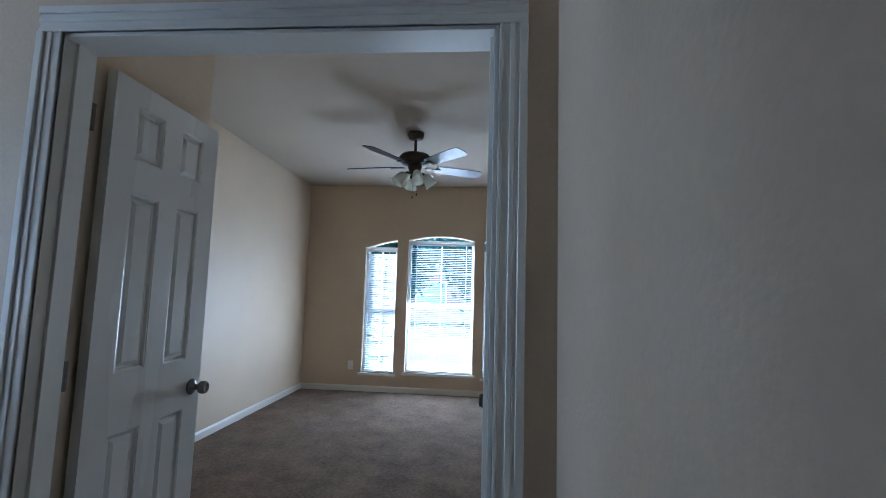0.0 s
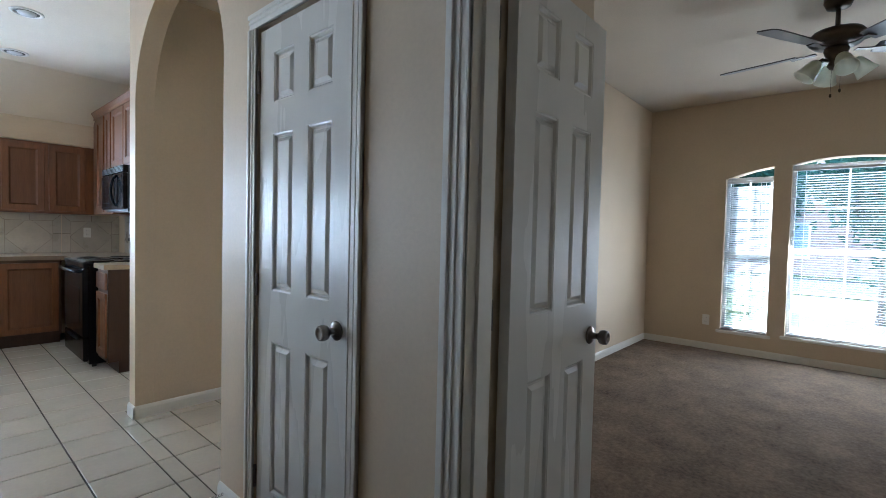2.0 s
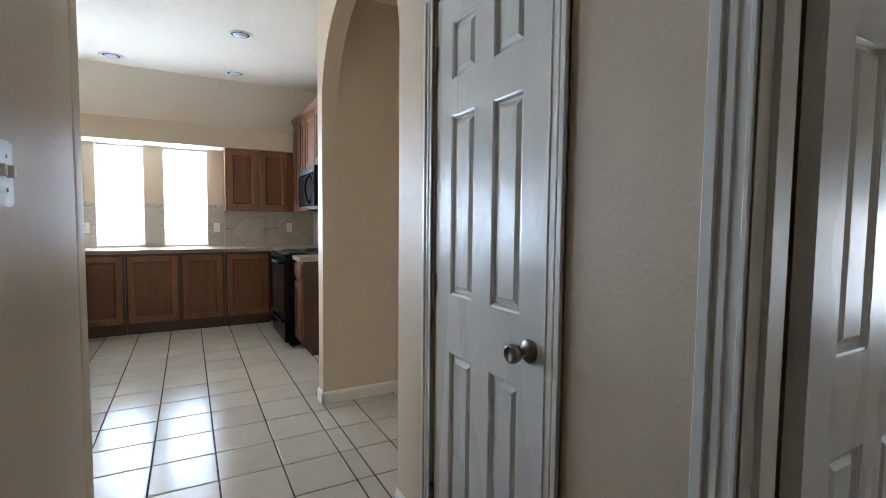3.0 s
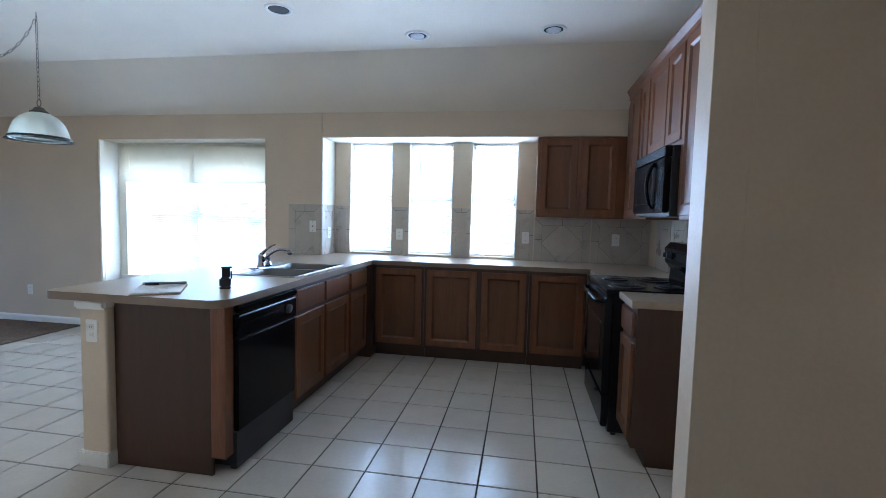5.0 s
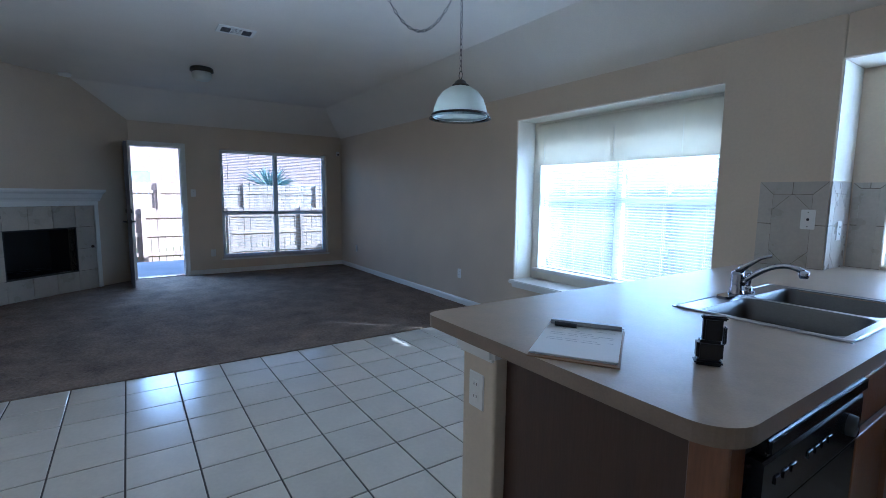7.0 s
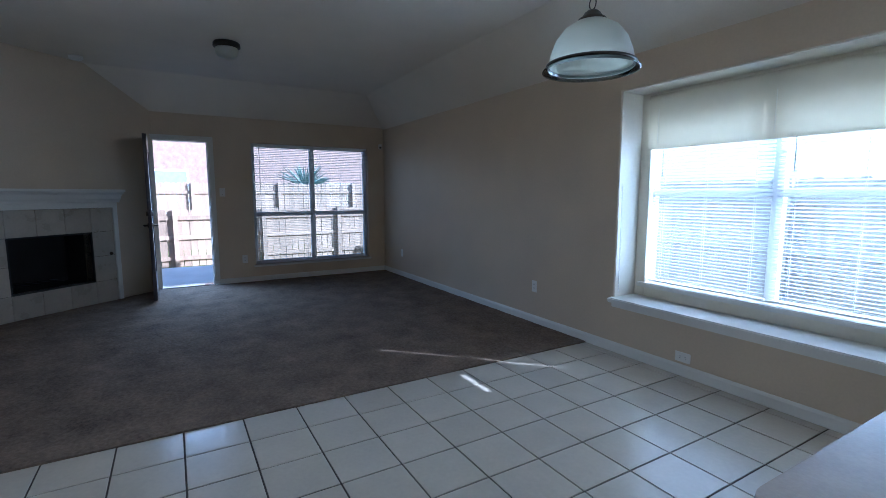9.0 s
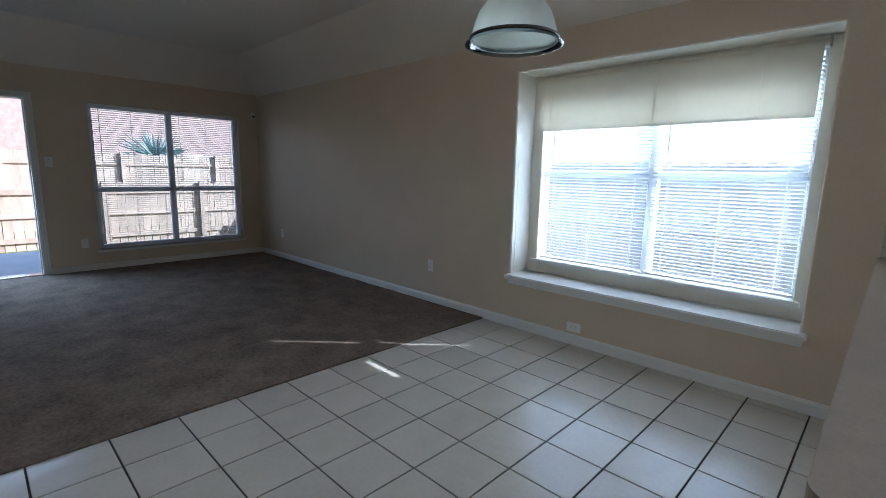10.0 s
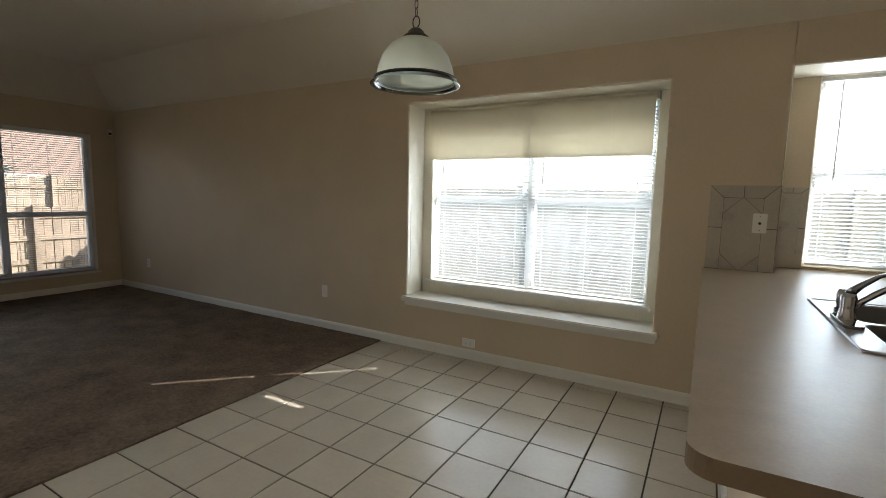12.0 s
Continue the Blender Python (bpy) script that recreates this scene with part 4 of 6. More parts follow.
def sink():
    x0, x1, y0, y1 = SINK
    e = thing("kitchen_sink", ((x0 + x1) / 2, (y0 + y1) / 2, TOP1), "stainless steel double-bowl drop-in sink in the bar top", "sink")
    z = TOP1 + 0.004
    b0 = (x0 + 0.085, x1 - 0.03)
    bowls = [(b0[0], b0[1], y0 + 0.03, (y0 + y1) / 2 - 0.014), (b0[0], b0[1], (y0 + y1) / 2 + 0.014, y1 - 0.03)]
    bm = bmesh.new()
    xs, ys = sorted({x0, x1, *b0}), sorted({y0, y1, *[v for b in bowls for v in b[2:]]})
    for i in range(len(xs) - 1):
        for j in range(len(ys) - 1):
            cx, cy = (xs[i] + xs[i + 1]) / 2, (ys[j] + ys[j + 1]) / 2
            if any(b[0] < cx < b[1] and b[2] < cy < b[3] for b in bowls):
                continue
            box(bm, xs[i], xs[i + 1], ys[j], ys[j + 1], TOP1 + 0.0005, z)
    bmesh.ops.remove_doubles(bm, verts=bm.verts, dist=0.0004)
    part("deck", bm, STEEL, e)
    tube_pts = [(x, y, z - 0.001) for x, y in rounded_rect(x0 + 0.003, x1 - 0.003, y0 + 0.003, y1 - 0.003, (0.03,) * 4, 5)]
    part("rim", tube(bmesh.new(), tube_pts, 0.005, 8, True), STEEL, e, smooth=True)
    for b in bowls:
        bm = bmesh.new()
        rings = []
        for inset, dz, rad in ((0, 0.0, 0.05), (0.006, -0.01, 0.05), (0.014, -0.09, 0.055), (0.022, -0.150, 0.06), (0.045, -0.172, 0.06), (0.12, -0.178, 0.05)):
            rings.append([bm.verts.new((px, py, z + dz)) for px, py in rounded_rect(b[0] + inset, b[1] - inset, b[2] + inset, b[3] - inset, (rad,) * 4, 5)])
        for p, q in zip(rings, rings[1:]):
            for i in range(len(p)):
                bm.faces.new((p[i], p[(i + 1) % len(p)], q[(i + 1) % len(p)], q[i]))
        bm.faces.new(rings[-1])
        # corner fillets of the deck
        corner = rounded_rect(*b, (0.05,) * 4, 5)
        for ci, (cx, cy) in enumerate(((b[0], b[2]), (b[1], b[2]), (b[1], b[3]), (b[0], b[3]))):
            seg = corner[ci * 6: ci * 6 + 6]
            vs = [bm.verts.new((px, py, z)) for px, py in seg] + [bm.verts.new((cx, cy, z))]
            bm.faces.new(vs)
        bmesh.ops.recalc_face_normals(bm, faces=bm.faces)
        bowl = part("bowl", bm, BOWL, e, "stainless steel sink bowl", True)
        c = ((b[0] + b[1]) / 2, (b[2] + b[3]) / 2, z - 0.177)
        part("drain", lathe(bmesh.new(), [(0.045, 0), (0.044, 0.003), (0.03, 0.001), (0.0, 0.0)], c, 20), CHROME, bowl, "chrome drain", True)
    return e


sink()


def faucet():
    x, y, z = SINK[0] + 0.045, 6.70, TOP1 + 0.0045
    e = thing("kitchen_faucet", (x, y, z), "chrome single-lever faucet with an arched spout on the sink deck", "faucet")
    pts = rounded_rect(x - 0.028, x + 0.028, y - 0.125, y + 0.125, (0.027,) * 4, 6)
    part("base_plate", prism(bmesh.new(), pts, "z", z, z + 0.012), CHROME, e)
    part("body", lathe(bmesh.new(), [(0.03, 0.012), (0.027, 0.02), (0.023, 0.05), (0.024, 0.085), (0.021, 0.10), (0.0, 0.108)], (x, y, z), 24), CHROME, e, smooth=True)
    sp = [(x + 0.015, y + 0.0, z + 0.055)] + [(x + 0.02 + 0.20 * t, y + 0.02 * t, z + 0.06 + 0.085 * math.sin(t * 2.2)) for t in [i / 9 for i in range(1, 10)]]
    part("spout", tube(bmesh.new(), sp, [0.015] + [0.0105] * 8 + [0.010], 12), CHROME, e, smooth=True)
    end = sp[-1]
    part("spout_tip", lathe(bmesh.new(), [(0.0, 0.006), (0.016, 0.004), (0.017, -0.016), (0.013, -0.024), (0.0, -0.024)], end, 16), CHROME, e, smooth=True)
    part("lever", tube(bmesh.new(), [(x, y, z + 0.10), (x + 0.03, y + 0.005, z + 0.13), (x + 0.075, y + 0.012, z + 0.165), (x + 0.11, y + 0.016, z + 0.178)], [0.016, 0.011, 0.007, 0.006], 10), CHROME, e, smooth=True)
    s = thing("side_sprayer", (x, y + 0.10, z), "chrome and black side sprayer on the sink deck", "sprayer")
    part("holder", lathe(bmesh.new(), [(0.022, 0.012), (0.02, 0.03), (0.014, 0.034), (0.0, 0.034)], (x, y + 0.095, z), 16), CHROME, s, smooth=True)
    part("head", lathe(bmesh.new(), [(0.012, 0.03), (0.015, 0.06), (0.016, 0.085), (0.010, 0.10), (0.0, 0.10)], (x, y + 0.095, z), 16), CHROME, s, smooth=True)
    return e


faucet()


def dishwasher():
    y0, y1, x = 5.603, 6.205, PEN_F + 0.024
    e = thing("dishwasher", (x - 0.3, (y0 + y1) / 2, 0), "black built-in dishwasher under the bar top", "dishwasher")
    part("tub", boxed(x - 0.57, x - 0.03, y0 + 0.004, y1 - 0.004, 0.03, 0.868), BLACKM, e)
    part("door", boxed(x - 0.029, x, y0 + 0.004, y1 - 0.004, 0.215, 0.685, 0.004, 2), BLACK, e, "glossy black dishwasher door")
    bm = bmesh.new()
    prism(bm, [(x - 0.029, 0.69), (x + 0.003, 0.69), (x + 0.006, 0.70), (x + 0.006, 0.808), (x + 0.002, 0.815), (x - 0.029, 0.815)], "y", y0 + 0.004, y1 - 0.004)
    panel = part("control_panel", bm, BLACK, e)
    part("handle", boxed(x - 0.029, x + 0.014, y0 + 0.004, y1 - 0.004, 0.826, 0.866, 0.008, 3), BLACK, e)
    for i, yy in enumerate((5.66, 5.70, 5.74, 5.83, 5.87, 5.91, 5.95)):
        part("button", boxed(x + 0.006, x + 0.0095, yy, yy + 0.026, 0.752, 0.77, 0.002), BLACK, panel)
    part("dial", lathe(bmesh.new(), [(0.028, 0), (0.026, 0.016), (0.0, 0.018)], (x + 0.006, 6.10, 0.757), 20, (1, 0, 0)), SLOT, panel, "black cycle dial", True)
    part("dial_mark", boxed(x + 0.0245, x + 0.026, 6.098, 6.102, 0.757, 0.782), CHROME, panel)
    part("kick_plate", boxed(x - 0.05, x - 0.012, y0 + 0.004, y1 - 0.004, 0.012, 0.205, 0.003), BLACKM, e)
    return e


dishwasher()


def electric_range():
    y0, y1, xf, xb = 6.441, 7.199, 1.412, 2.07
    e = thing("electric_range", ((xf + xb) / 2, (y0 + y1) / 2, 0), "black freestanding electric range with coil burners", "range")
    part("body", boxed(xf + 0.045, xb, y0, y1, 0.03, 0.895, 0.004), BLACK, e)
    door = part("oven_door", boxed(xf, xf + 0.043, y0 + 0.004, y1 - 0.004, 0.27, 0.868, 0.008, 2), BLACK, e, "glossy black oven door")
    part("oven_window", boxed(xf - 0.002, xf + 0.002, y0 + 0.13, y1 - 0.13, 0.38, 0.67, 0.001), DARKGL, door, "dark oven glass")
    bm = bmesh.new()
    hx = xf - 0.045
    tube(bm, [(xf + 0.002, y0 + 0.06, 0.838), (hx + 0.006, y0 + 0.07, 0.838), (hx, y0 + 0.10, 0.838), (hx, y1 - 0.10, 0.838), (hx + 0.006, y1 - 0.07, 0.838), (xf + 0.002, y1 - 0.06, 0.838)], 0.013, 10)
    part("handle", bm, BLACK, door, "black bar handle", True)
    part("window_trim", boxed(xf - 0.004, xf + 0.001, y0 + 0.12, y1 - 0.12, 0.685, 0.694, 0.001), CHROME, door, "thin chrome trim")
    dr = part("storage_drawer", boxed(xf + 0.004, xf + 0.043, y0 + 0.004, y1 - 0.004, 0.06, 0.255, 0.006, 2), BLACK, e)
    part("drawer_pull", boxed(xf - 0.012, xf + 0.008, y0 + 0.18, y1 - 0.18, 0.222, 0.242, 0.006, 2), BLACKM, dr)
    part("front_trim", boxed(xf + 0.006, xf + 0.044, y0, y1, 0.872, 0.894, 0.004, 2), BLACK, e)
    for yy in (y0 + 0.05, y1 - 0.05):
        part("foot", rod(bmesh.new(), (xf + 0.09, yy, 0), (xf + 0.09, yy, 0.032), 0.018, n=10), BLACKM, e)
    ct = part("cooktop", boxed(xf - 0.004, xb - 0.08, y0 - 0.003, y1 + 0.003, 0.895, 0.922, 0.008, 3), BLACK, e)
    for bx, by, r in ((1.57, 6.64, 0.10), (1.57, 7.01, 0.08), (1.83, 6.64, 0.08), (1.83, 7.01, 0.10)):
        part("drip_bowl", lathe(bmesh.new(), [(r + 0.014, 0.0), (r + 0.012, 0.004), (r, 0.002), (r * 0.5, -0.0), (0.0, 0.0)], (bx, by, 0.9225), 28), DARKGL, ct, smooth=True)
        pts = []
        for i in range(76):
            a = i / 76 * 2 * math.pi * 4
            rr = 0.02 + (r - 0.025) * i / 76
            pts.append((bx + rr * math.cos(a), by + rr * math.sin(a), 0.933))
        part("coil_burner", tube(bmesh.new(), pts, 0.0045, 6), BLACKM, ct, "black coil burner", True)
    bm = bmesh.new()
    prism(bm, [(xb - 0.085, 0.90), (xb - 0.075, 1.00), (xb - 0.115, 1.045), (xb - 0.125, 1.15), (xb - 0.085, 1.195), (xb, 1.195), (xb, 0.90)], "y", y0, y1)
    bg = part("backguard", bm, BLACK, e, "curved glossy black backguard")
    bv = bg.modifiers.new("edge", "BEVEL"); bv.width, bv.segments = 0.008, 3
    for yy in (6.51, 6.59, 7.04, 7.12):
        part("knob", lathe(bmesh.new(), [(0.026, 0), (0.025, 0.008), (0.019, 0.012), (0.017, 0.030), (0.0, 0.032)], (xb - 0.121, yy, 1.10), 18, (-1, 0, 0.1)), BLACKM, bg, "black control knob", True)
    part("clock_window", boxed(xb - 0.127, xb - 0.121, 6.72, 6.92, 1.075, 1.13, 0.002), DARKGL, bg)
    for yy in (6.51, 6.59, 7.04, 7.12):
        part("knob_mark", boxed(xb - 0.1265, xb - 0.1225, yy - 0.002, yy + 0.002, 1.132, 1.142), CHROME, bg)
    return e


electric_range()


def microwave():
    y0, y1, xf, z0, z1 = 6.425, 7.165, 1.70, 1.375, 1.79
    e = thing("microwave_oven", (1.9, 6.8, z0), "black over-the-range microwave under oak cabinets", "microwave")
    part("body", boxed(xf + 0.04, EX, y0, y1, z0, z1, 0.004), BLACKM, e)
    d = part("door", boxed(xf, xf + 0.038, y0 + 0.18, y1 - 0.002, z0 + 0.02, z1 - 0.07, 0.008, 2), BLACK, e, "glossy black microwave door")
    part("door_window", boxed(xf - 0.002, xf + 0.002, y0 + 0.27, y1 - 0.06, z0 + 0.08, z1 - 0.13, 0.001), DARKGL, d, "dark door glass")
    pts = [(xf + 0.001, y0 + 0.215, z0 + 0.05)] + [(xf - 0.012 - 0.030 * math.sin(math.pi * t), y0 + 0.215 + 0.006 * math.sin(math.pi * t), z0 + 0.05 + 0.28 * t) for t in [i / 10 for i in range(1, 10)]] + [(xf + 0.001, y0 + 0.215, z0 + 0.33)]
    part("handle", tube(bmesh.new(), pts, 0.011, 10), BLACK, d, "bowed black door handle", True)
    cp = part("control_panel", boxed(xf, xf + 0.038, y0 + 0.002, y0 + 0.176, z0 + 0.02, z1 - 0.07, 0.006, 2), BLACK, e)
    part("display", boxed(xf - 0.002, xf + 0.001, y0 + 0.04, y0 + 0.14, z1 - 0.125, z1 - 0.095, 0.001), DARKGL, cp)
    for r in range(6):
        for c in range(3):
            part("key", boxed(xf - 0.0015, xf + 0.001, y0 + 0.035 + c * 0.04, y0 + 0.065 + c * 0.04, z0 + 0.05 + r * 0.036, z0 + 0.074 + r * 0.036), BLACK, cp)
    vent = part("vent_panel", boxed(xf + 0.004, xf + 0.04, y0 + 0.002, y1 - 0.002, z1 - 0.066, z1, 0.004), BLACK, e)
    for i in range(5):
        part("vent_slat", boxed(xf - 0.001, xf + 0.006, y0 + 0.02, y1 - 0.02, z1 - 0.058 + i * 0.011, z1 - 0.053 + i * 0.011), BLACKM, vent)
    part("bottom_grille", boxed(xf + 0.06, xf + 0.30, y0 + 0.1, y1 - 0.1, z0 - 0.004, z0 + 0.001), STEEL, e)
    return e


microwave()


def wall_cabinet(axis, a, out, depth, u0, u1, z0, z1, doors, label, crown=False):
    back = a - out * depth
    lo, hi = sorted((a, back))
    c = ((u0 + u1) / 2, (a + back) / 2, z0) if axis == "x" else ((a + back) / 2, (u0 + u1) / 2, z0)
    e = thing("wall_cabinet", c, label, "cabinet", "wall cabinets")
    part("body", boxed(*to_axes(axis, u0, u1, lo, hi, z0, z1), 0.001), OAK, e)
    for d0, d1, q0, q1 in doors:
        cab_door(e, axis, a, out, d0, d1, q0, q1)
    if crown:
        bm = bmesh.new()
        prof = [(a, z1 - 0.03), (a + out * 0.012, z1 - 0.03), (a + out * 0.018, z1 - 0.005), (a + out * 0.045, z1 + 0.022), (a + out * 0.048, z1 + 0.034), (a, z1 + 0.034)]
        prism(bm, prof, "y" if axis == "y" else "x", u0, u1)
        part("crown", bm, OAK, e, "oak crown moulding")
    return e


wall_cabinet("x", 7.965, -1, 0.31, 1.012, 1.80, 1.356, 2.096, [(1.04, 1.375, 1.38, 2.075), (1.41, 1.725, 1.38, 2.075)], "brown oak wall cabinet with two framed doors under the soffit")
wall_cabinet("y", 1.795, -1, 0.325, 7.17, 7.944, 1.356, 2.425, [(7.185, 7.40, 1.38, 2.385), (7.46, 7.76, 1.38, 2.385)], "tall brown oak wall cabinet beside the microwave", True)
wall_cabinet("y", 1.795, -1, 0.325, 6.425, 7.169, 1.80, 2.425, [(6.44, 6.725, 1.825, 2.385), (6.745, 7.145, 1.825, 2.385)], "brown oak wall cabinet above the microwave", True)
wall_cabinet("y", 1.795, -1, 0.325, 6.04, 6.424, 1.356, 2.425, [(6.055, 6.41, 1.38, 2.385)], "tall brown oak wall cabinet with one framed door", True)

# ---- backsplash tiles ----
def splash_tile(parent, pts, axis, a, out):
    """One wall tile from its outline in the wall's plane; 6 mm proud."""
    bm = bmesh.new()
    a0, a1 = sorted((a + out * 0.0005, a + out * 0.006))
    prism(bm, pts, "y" if axis == "x" else "x", a0, a1)
    return part("wall_tile", bm, SPLASH, parent)


def inset_poly(pts, g=0.0017):
    c = (sum(p[0] for p in pts) / len(pts), sum(p[1] for p in pts) / len(pts))
    return [(p[0] + (c[0] - p[0]) * g / max(0.01, math.hypot(c[0] - p[0], c[1] - p[1])) * 1.4, p[1] + (c[1] - p[1]) * g / max(0.01, math.hypot(c[0] - p[0], c[1] - p[1])) * 1.4) for p in pts]


def splash(axis, a, out, u0, u1, z0, z1, label, diamond=True):
    """A framed field: narrow border tiles round a field cut by a diamond."""
    e = thing("backsplash", ((u0, a, z0) if axis == "x" else (a, u0, z0)), label, "wall tile", kind="structure")
    b = min(0.075, (u1 - u0) * 0.22, (z1 - z0) * 0.2)
    um_, zm = (u0 + u1) / 2, (z0 + z1) / 2
    i0, i1, j0, j1 = u0 + b, u1 - b, z0 + b, z1 - b
    tiles = [[(i0, j1), (um_, j1), (um_, z1), (u0, z1)], [(um_, j1), (i1, j1), (u1, z1), (um_, z1)],
             [(u0, zm), (i0, zm), (i0, j1), (u0, z1)], [(u0, z0), (i0, z0), (i0, zm), (u0, zm)],
             [(i1, zm), (u1, zm), (u1, z1), (i1, j1)], [(i1, z0), (u1, z0), (u1, zm), (i1, zm)]]
    if diamond:
        j0 = z0
        zm2 = (j0 + j1) / 2
        k = min(i1 - i0, j1 - j0) * 0.47
        tiles += [[(i0, j0), (i0 + k, j0), (i0, j0 + k)], [(i1, j0), (i1, j0 + k), (i1 - k, j0)], [(i0, j1), (i0, j1 - k), (i0 + k, j1)], [(i1, j1), (i1 - k, j1), (i1, j1 - k)],
                  [(i0 + k, j0), (i1 - k, j0), (i1, j0 + k), (i1, j1 - k), (i1 - k, j1), (i0 + k, j1), (i0, j1 - k), (i0, j0 + k)]]
    else:
        tiles += [[(i0, z0), (i1, z0), (i1, j1), (i0, j1)]]
    q0, q1 = sorted((a + out * 0.0004, a + out * 0.0030))
    part("joint", boxed(*to_axes(axis, u0 + 0.002, u1 - 0.002, q0, q1, z0, z1 - 0.002)), JOINT, e, "dark tile joints")
    for t in tiles:
        splash_tile(e, inset_poly(t), axis, a, out)
    return e


splash("x", NY, -1, -1.472, -1.118, TOP1, 1.428, "greige framed backsplash tiles beside the window recess")
splash("y", -1.115, 1, NY + 0.004, KY - 0.004, TOP1, 1.428, "greige backsplash tiles on the recess side")
for a, b in ((-1.105, KW[0][0]), (KW[0][1], KW[1][0]), (KW[1][1], KW[2][0]), (KW[2][1], 1.010)):
    splash("x", KY, -1, a + 0.004, b - 0.004, TOP1, 1.428, "greige backsplash tiles on the pier between windows", False)
for a in (1.016, 1.568):
    splash("x", KY, -1, a, a + 0.546, TOP1, 1.352, "greige framed backsplash tiles under the wall cabinet")
for a in (6.06, 6.45, 6.85, 7.25, 7.65):
    splash("y", EX, -1, a, a + 0.385, TOP1 + (0.092 if a < 6.4 else 0), 1.352, "greige framed backsplash tiles behind the range")


# ---- plates ----
def plate(axis, a, out, u, z, label, style="outlet", w=0.072, h=0.116, flat=False):
    """A wall plate with two sockets or switches; flat lays it sideways."""
    if flat:
        w, h = h, w
    e = thing({"outlet": "wall_outlet", "jack": "cable_jack_plate"}.get(style, "light_switch"), ((u, a, z) if axis == "x" else (a, u, z)), label, "switch" if style == "switch" else "outlet")
    o = lambda d0, d1: sorted((a + out * d0, a + out * d1))  # noqa: E731
    part("plate", boxed(*to_axes(axis, u - w / 2, u + w / 2, *o(0, 0.006), z - h / 2, z + h / 2), 0.003, 2), PLATE, e)
    spots = [(-0.02, 0), (0.02, 0)] if flat else [(0, -0.02), (0, 0.02)]
    if style == "outlet":
        for du, dz in spots:
            s = part("socket", boxed(*to_axes(axis, u + du - 0.014, u + du + 0.014, *o(0.006, 0.0085), z + dz - 0.014, z + dz + 0.014), 0.002), PLATE, e)
            for k in (-0.006, 0.006):
                b = (u + du + k - 0.0012, u + du + k + 0.0012, z + dz - 0.003, z + dz + 0.006) if not flat else (u + du - 0.003, u + du + 0.006, z + dz + k - 0.0012, z + dz + k + 0.0012)
                part("slot", boxed(*to_axes(axis, b[0], b[1], *o(0.0085, 0.0092), b[2], b[3])), SLOT, s)
    elif style == "jack":
        part("jack", lathe(bmesh.new(), [(0.0, 0.004), (0.006, 0.008), (0.008, 0.0065), (0.0, 0.006)], e.location[:], 12, (0, out, 0) if axis == "x" else (out, 0, 0)), SLOT, e, "dark cable jack")
        for dz in (-0.042, 0.042):
            part("screw", boxed(*to_axes(axis, u - 0.003, u + 0.003, *o(0.006, 0.007), z + dz - 0.003, z + dz + 0.003)), NICKEL, e)
    else:
        n = 2 if w > 0.1 else 1
        for i in range(n):
            uu = u + (i - (n - 1) / 2) * 0.046
            part("toggle", boxed(*to_axes(axis, uu - 0.005, uu + 0.005, *o(0.005, 0.018), z - 0.008, z + 0.014), 0.002), PLATE, e)
            for dz in (-0.03, 0.03):
                part("screw", boxed(*to_axes(axis, uu - 0.003, uu + 0.003, *o(0.006, 0.007), z + dz - 0.003, z + dz + 0.003)), NICKEL, e)
    return e


plate("x", NY, -1, -7.77, 0.372, "ivory wall outlet above the carpet")
plate("x", NY, -1, -4.677, 0.376, "ivory wall outlet above the carpet")
plate("x", NY, -1, -3.097, 0.136, "ivory wall outlet set sideways above the baseboard", flat=True)
plate("x", NY - 0.006, -1, -1.205, 1.205, "ivory cable jack plate on the tile", "jack")
plate("x", KY - 0.006, -1, -0.385, 1.14, "ivory wall outlet on the window pier")
plate("x", KY - 0.006, -1, 0.93, 1.145, "ivory light switch plate on the tile", "switch")
plate("x", KY - 0.006, -1, 1.80, 1.15, "ivory wall outlet on the tile")
plate("y", -1.109, 1, 8.12, 1.14, "ivory wall outlet on the recess side")
plate("y", EX - 0.006, -1, 7.42, 1.12, "ivory wall outlet behind the range")
plate("x", 5.50, -1, -1.237, 0.715, "ivory outlet on the knee wall post")
plate("y", WX, 1, 5.492, 1.313, "ivory light switch beside the patio door", "switch")
plate("y", WX, 1, 5.744, 0.347, "ivory wall outlet beside the patio door")
plate("y", 0.33, 1, 2.905, 1.335, "ivory double light switch in the hall", "switch", 0.116)
plate("y", BX, -1, 2.744, 0.341, "ivory wall outlet beside the bedroom window")
plate("y", BX, -1, 0.157, 0.30, "ivory wall outlet beside the bedroom window")
plate("x", BY, -1, 3.35, 0.36, "ivory wall outlet on the bedroom wall")
e = thing("alarm_sensor", (WX, 7.86, 2.06), "small white motion sensor in the corner", "sensor")
part("case", boxed(WX, WX + 0.04, 7.855, 7.905, 2.02, 2.10, 0.006, 2), PLATE, e)
part("lens", boxed(WX + 0.04, WX + 0.043, 7.862, 7.898, 2.03, 2.06, 0.002), SLOT, e)


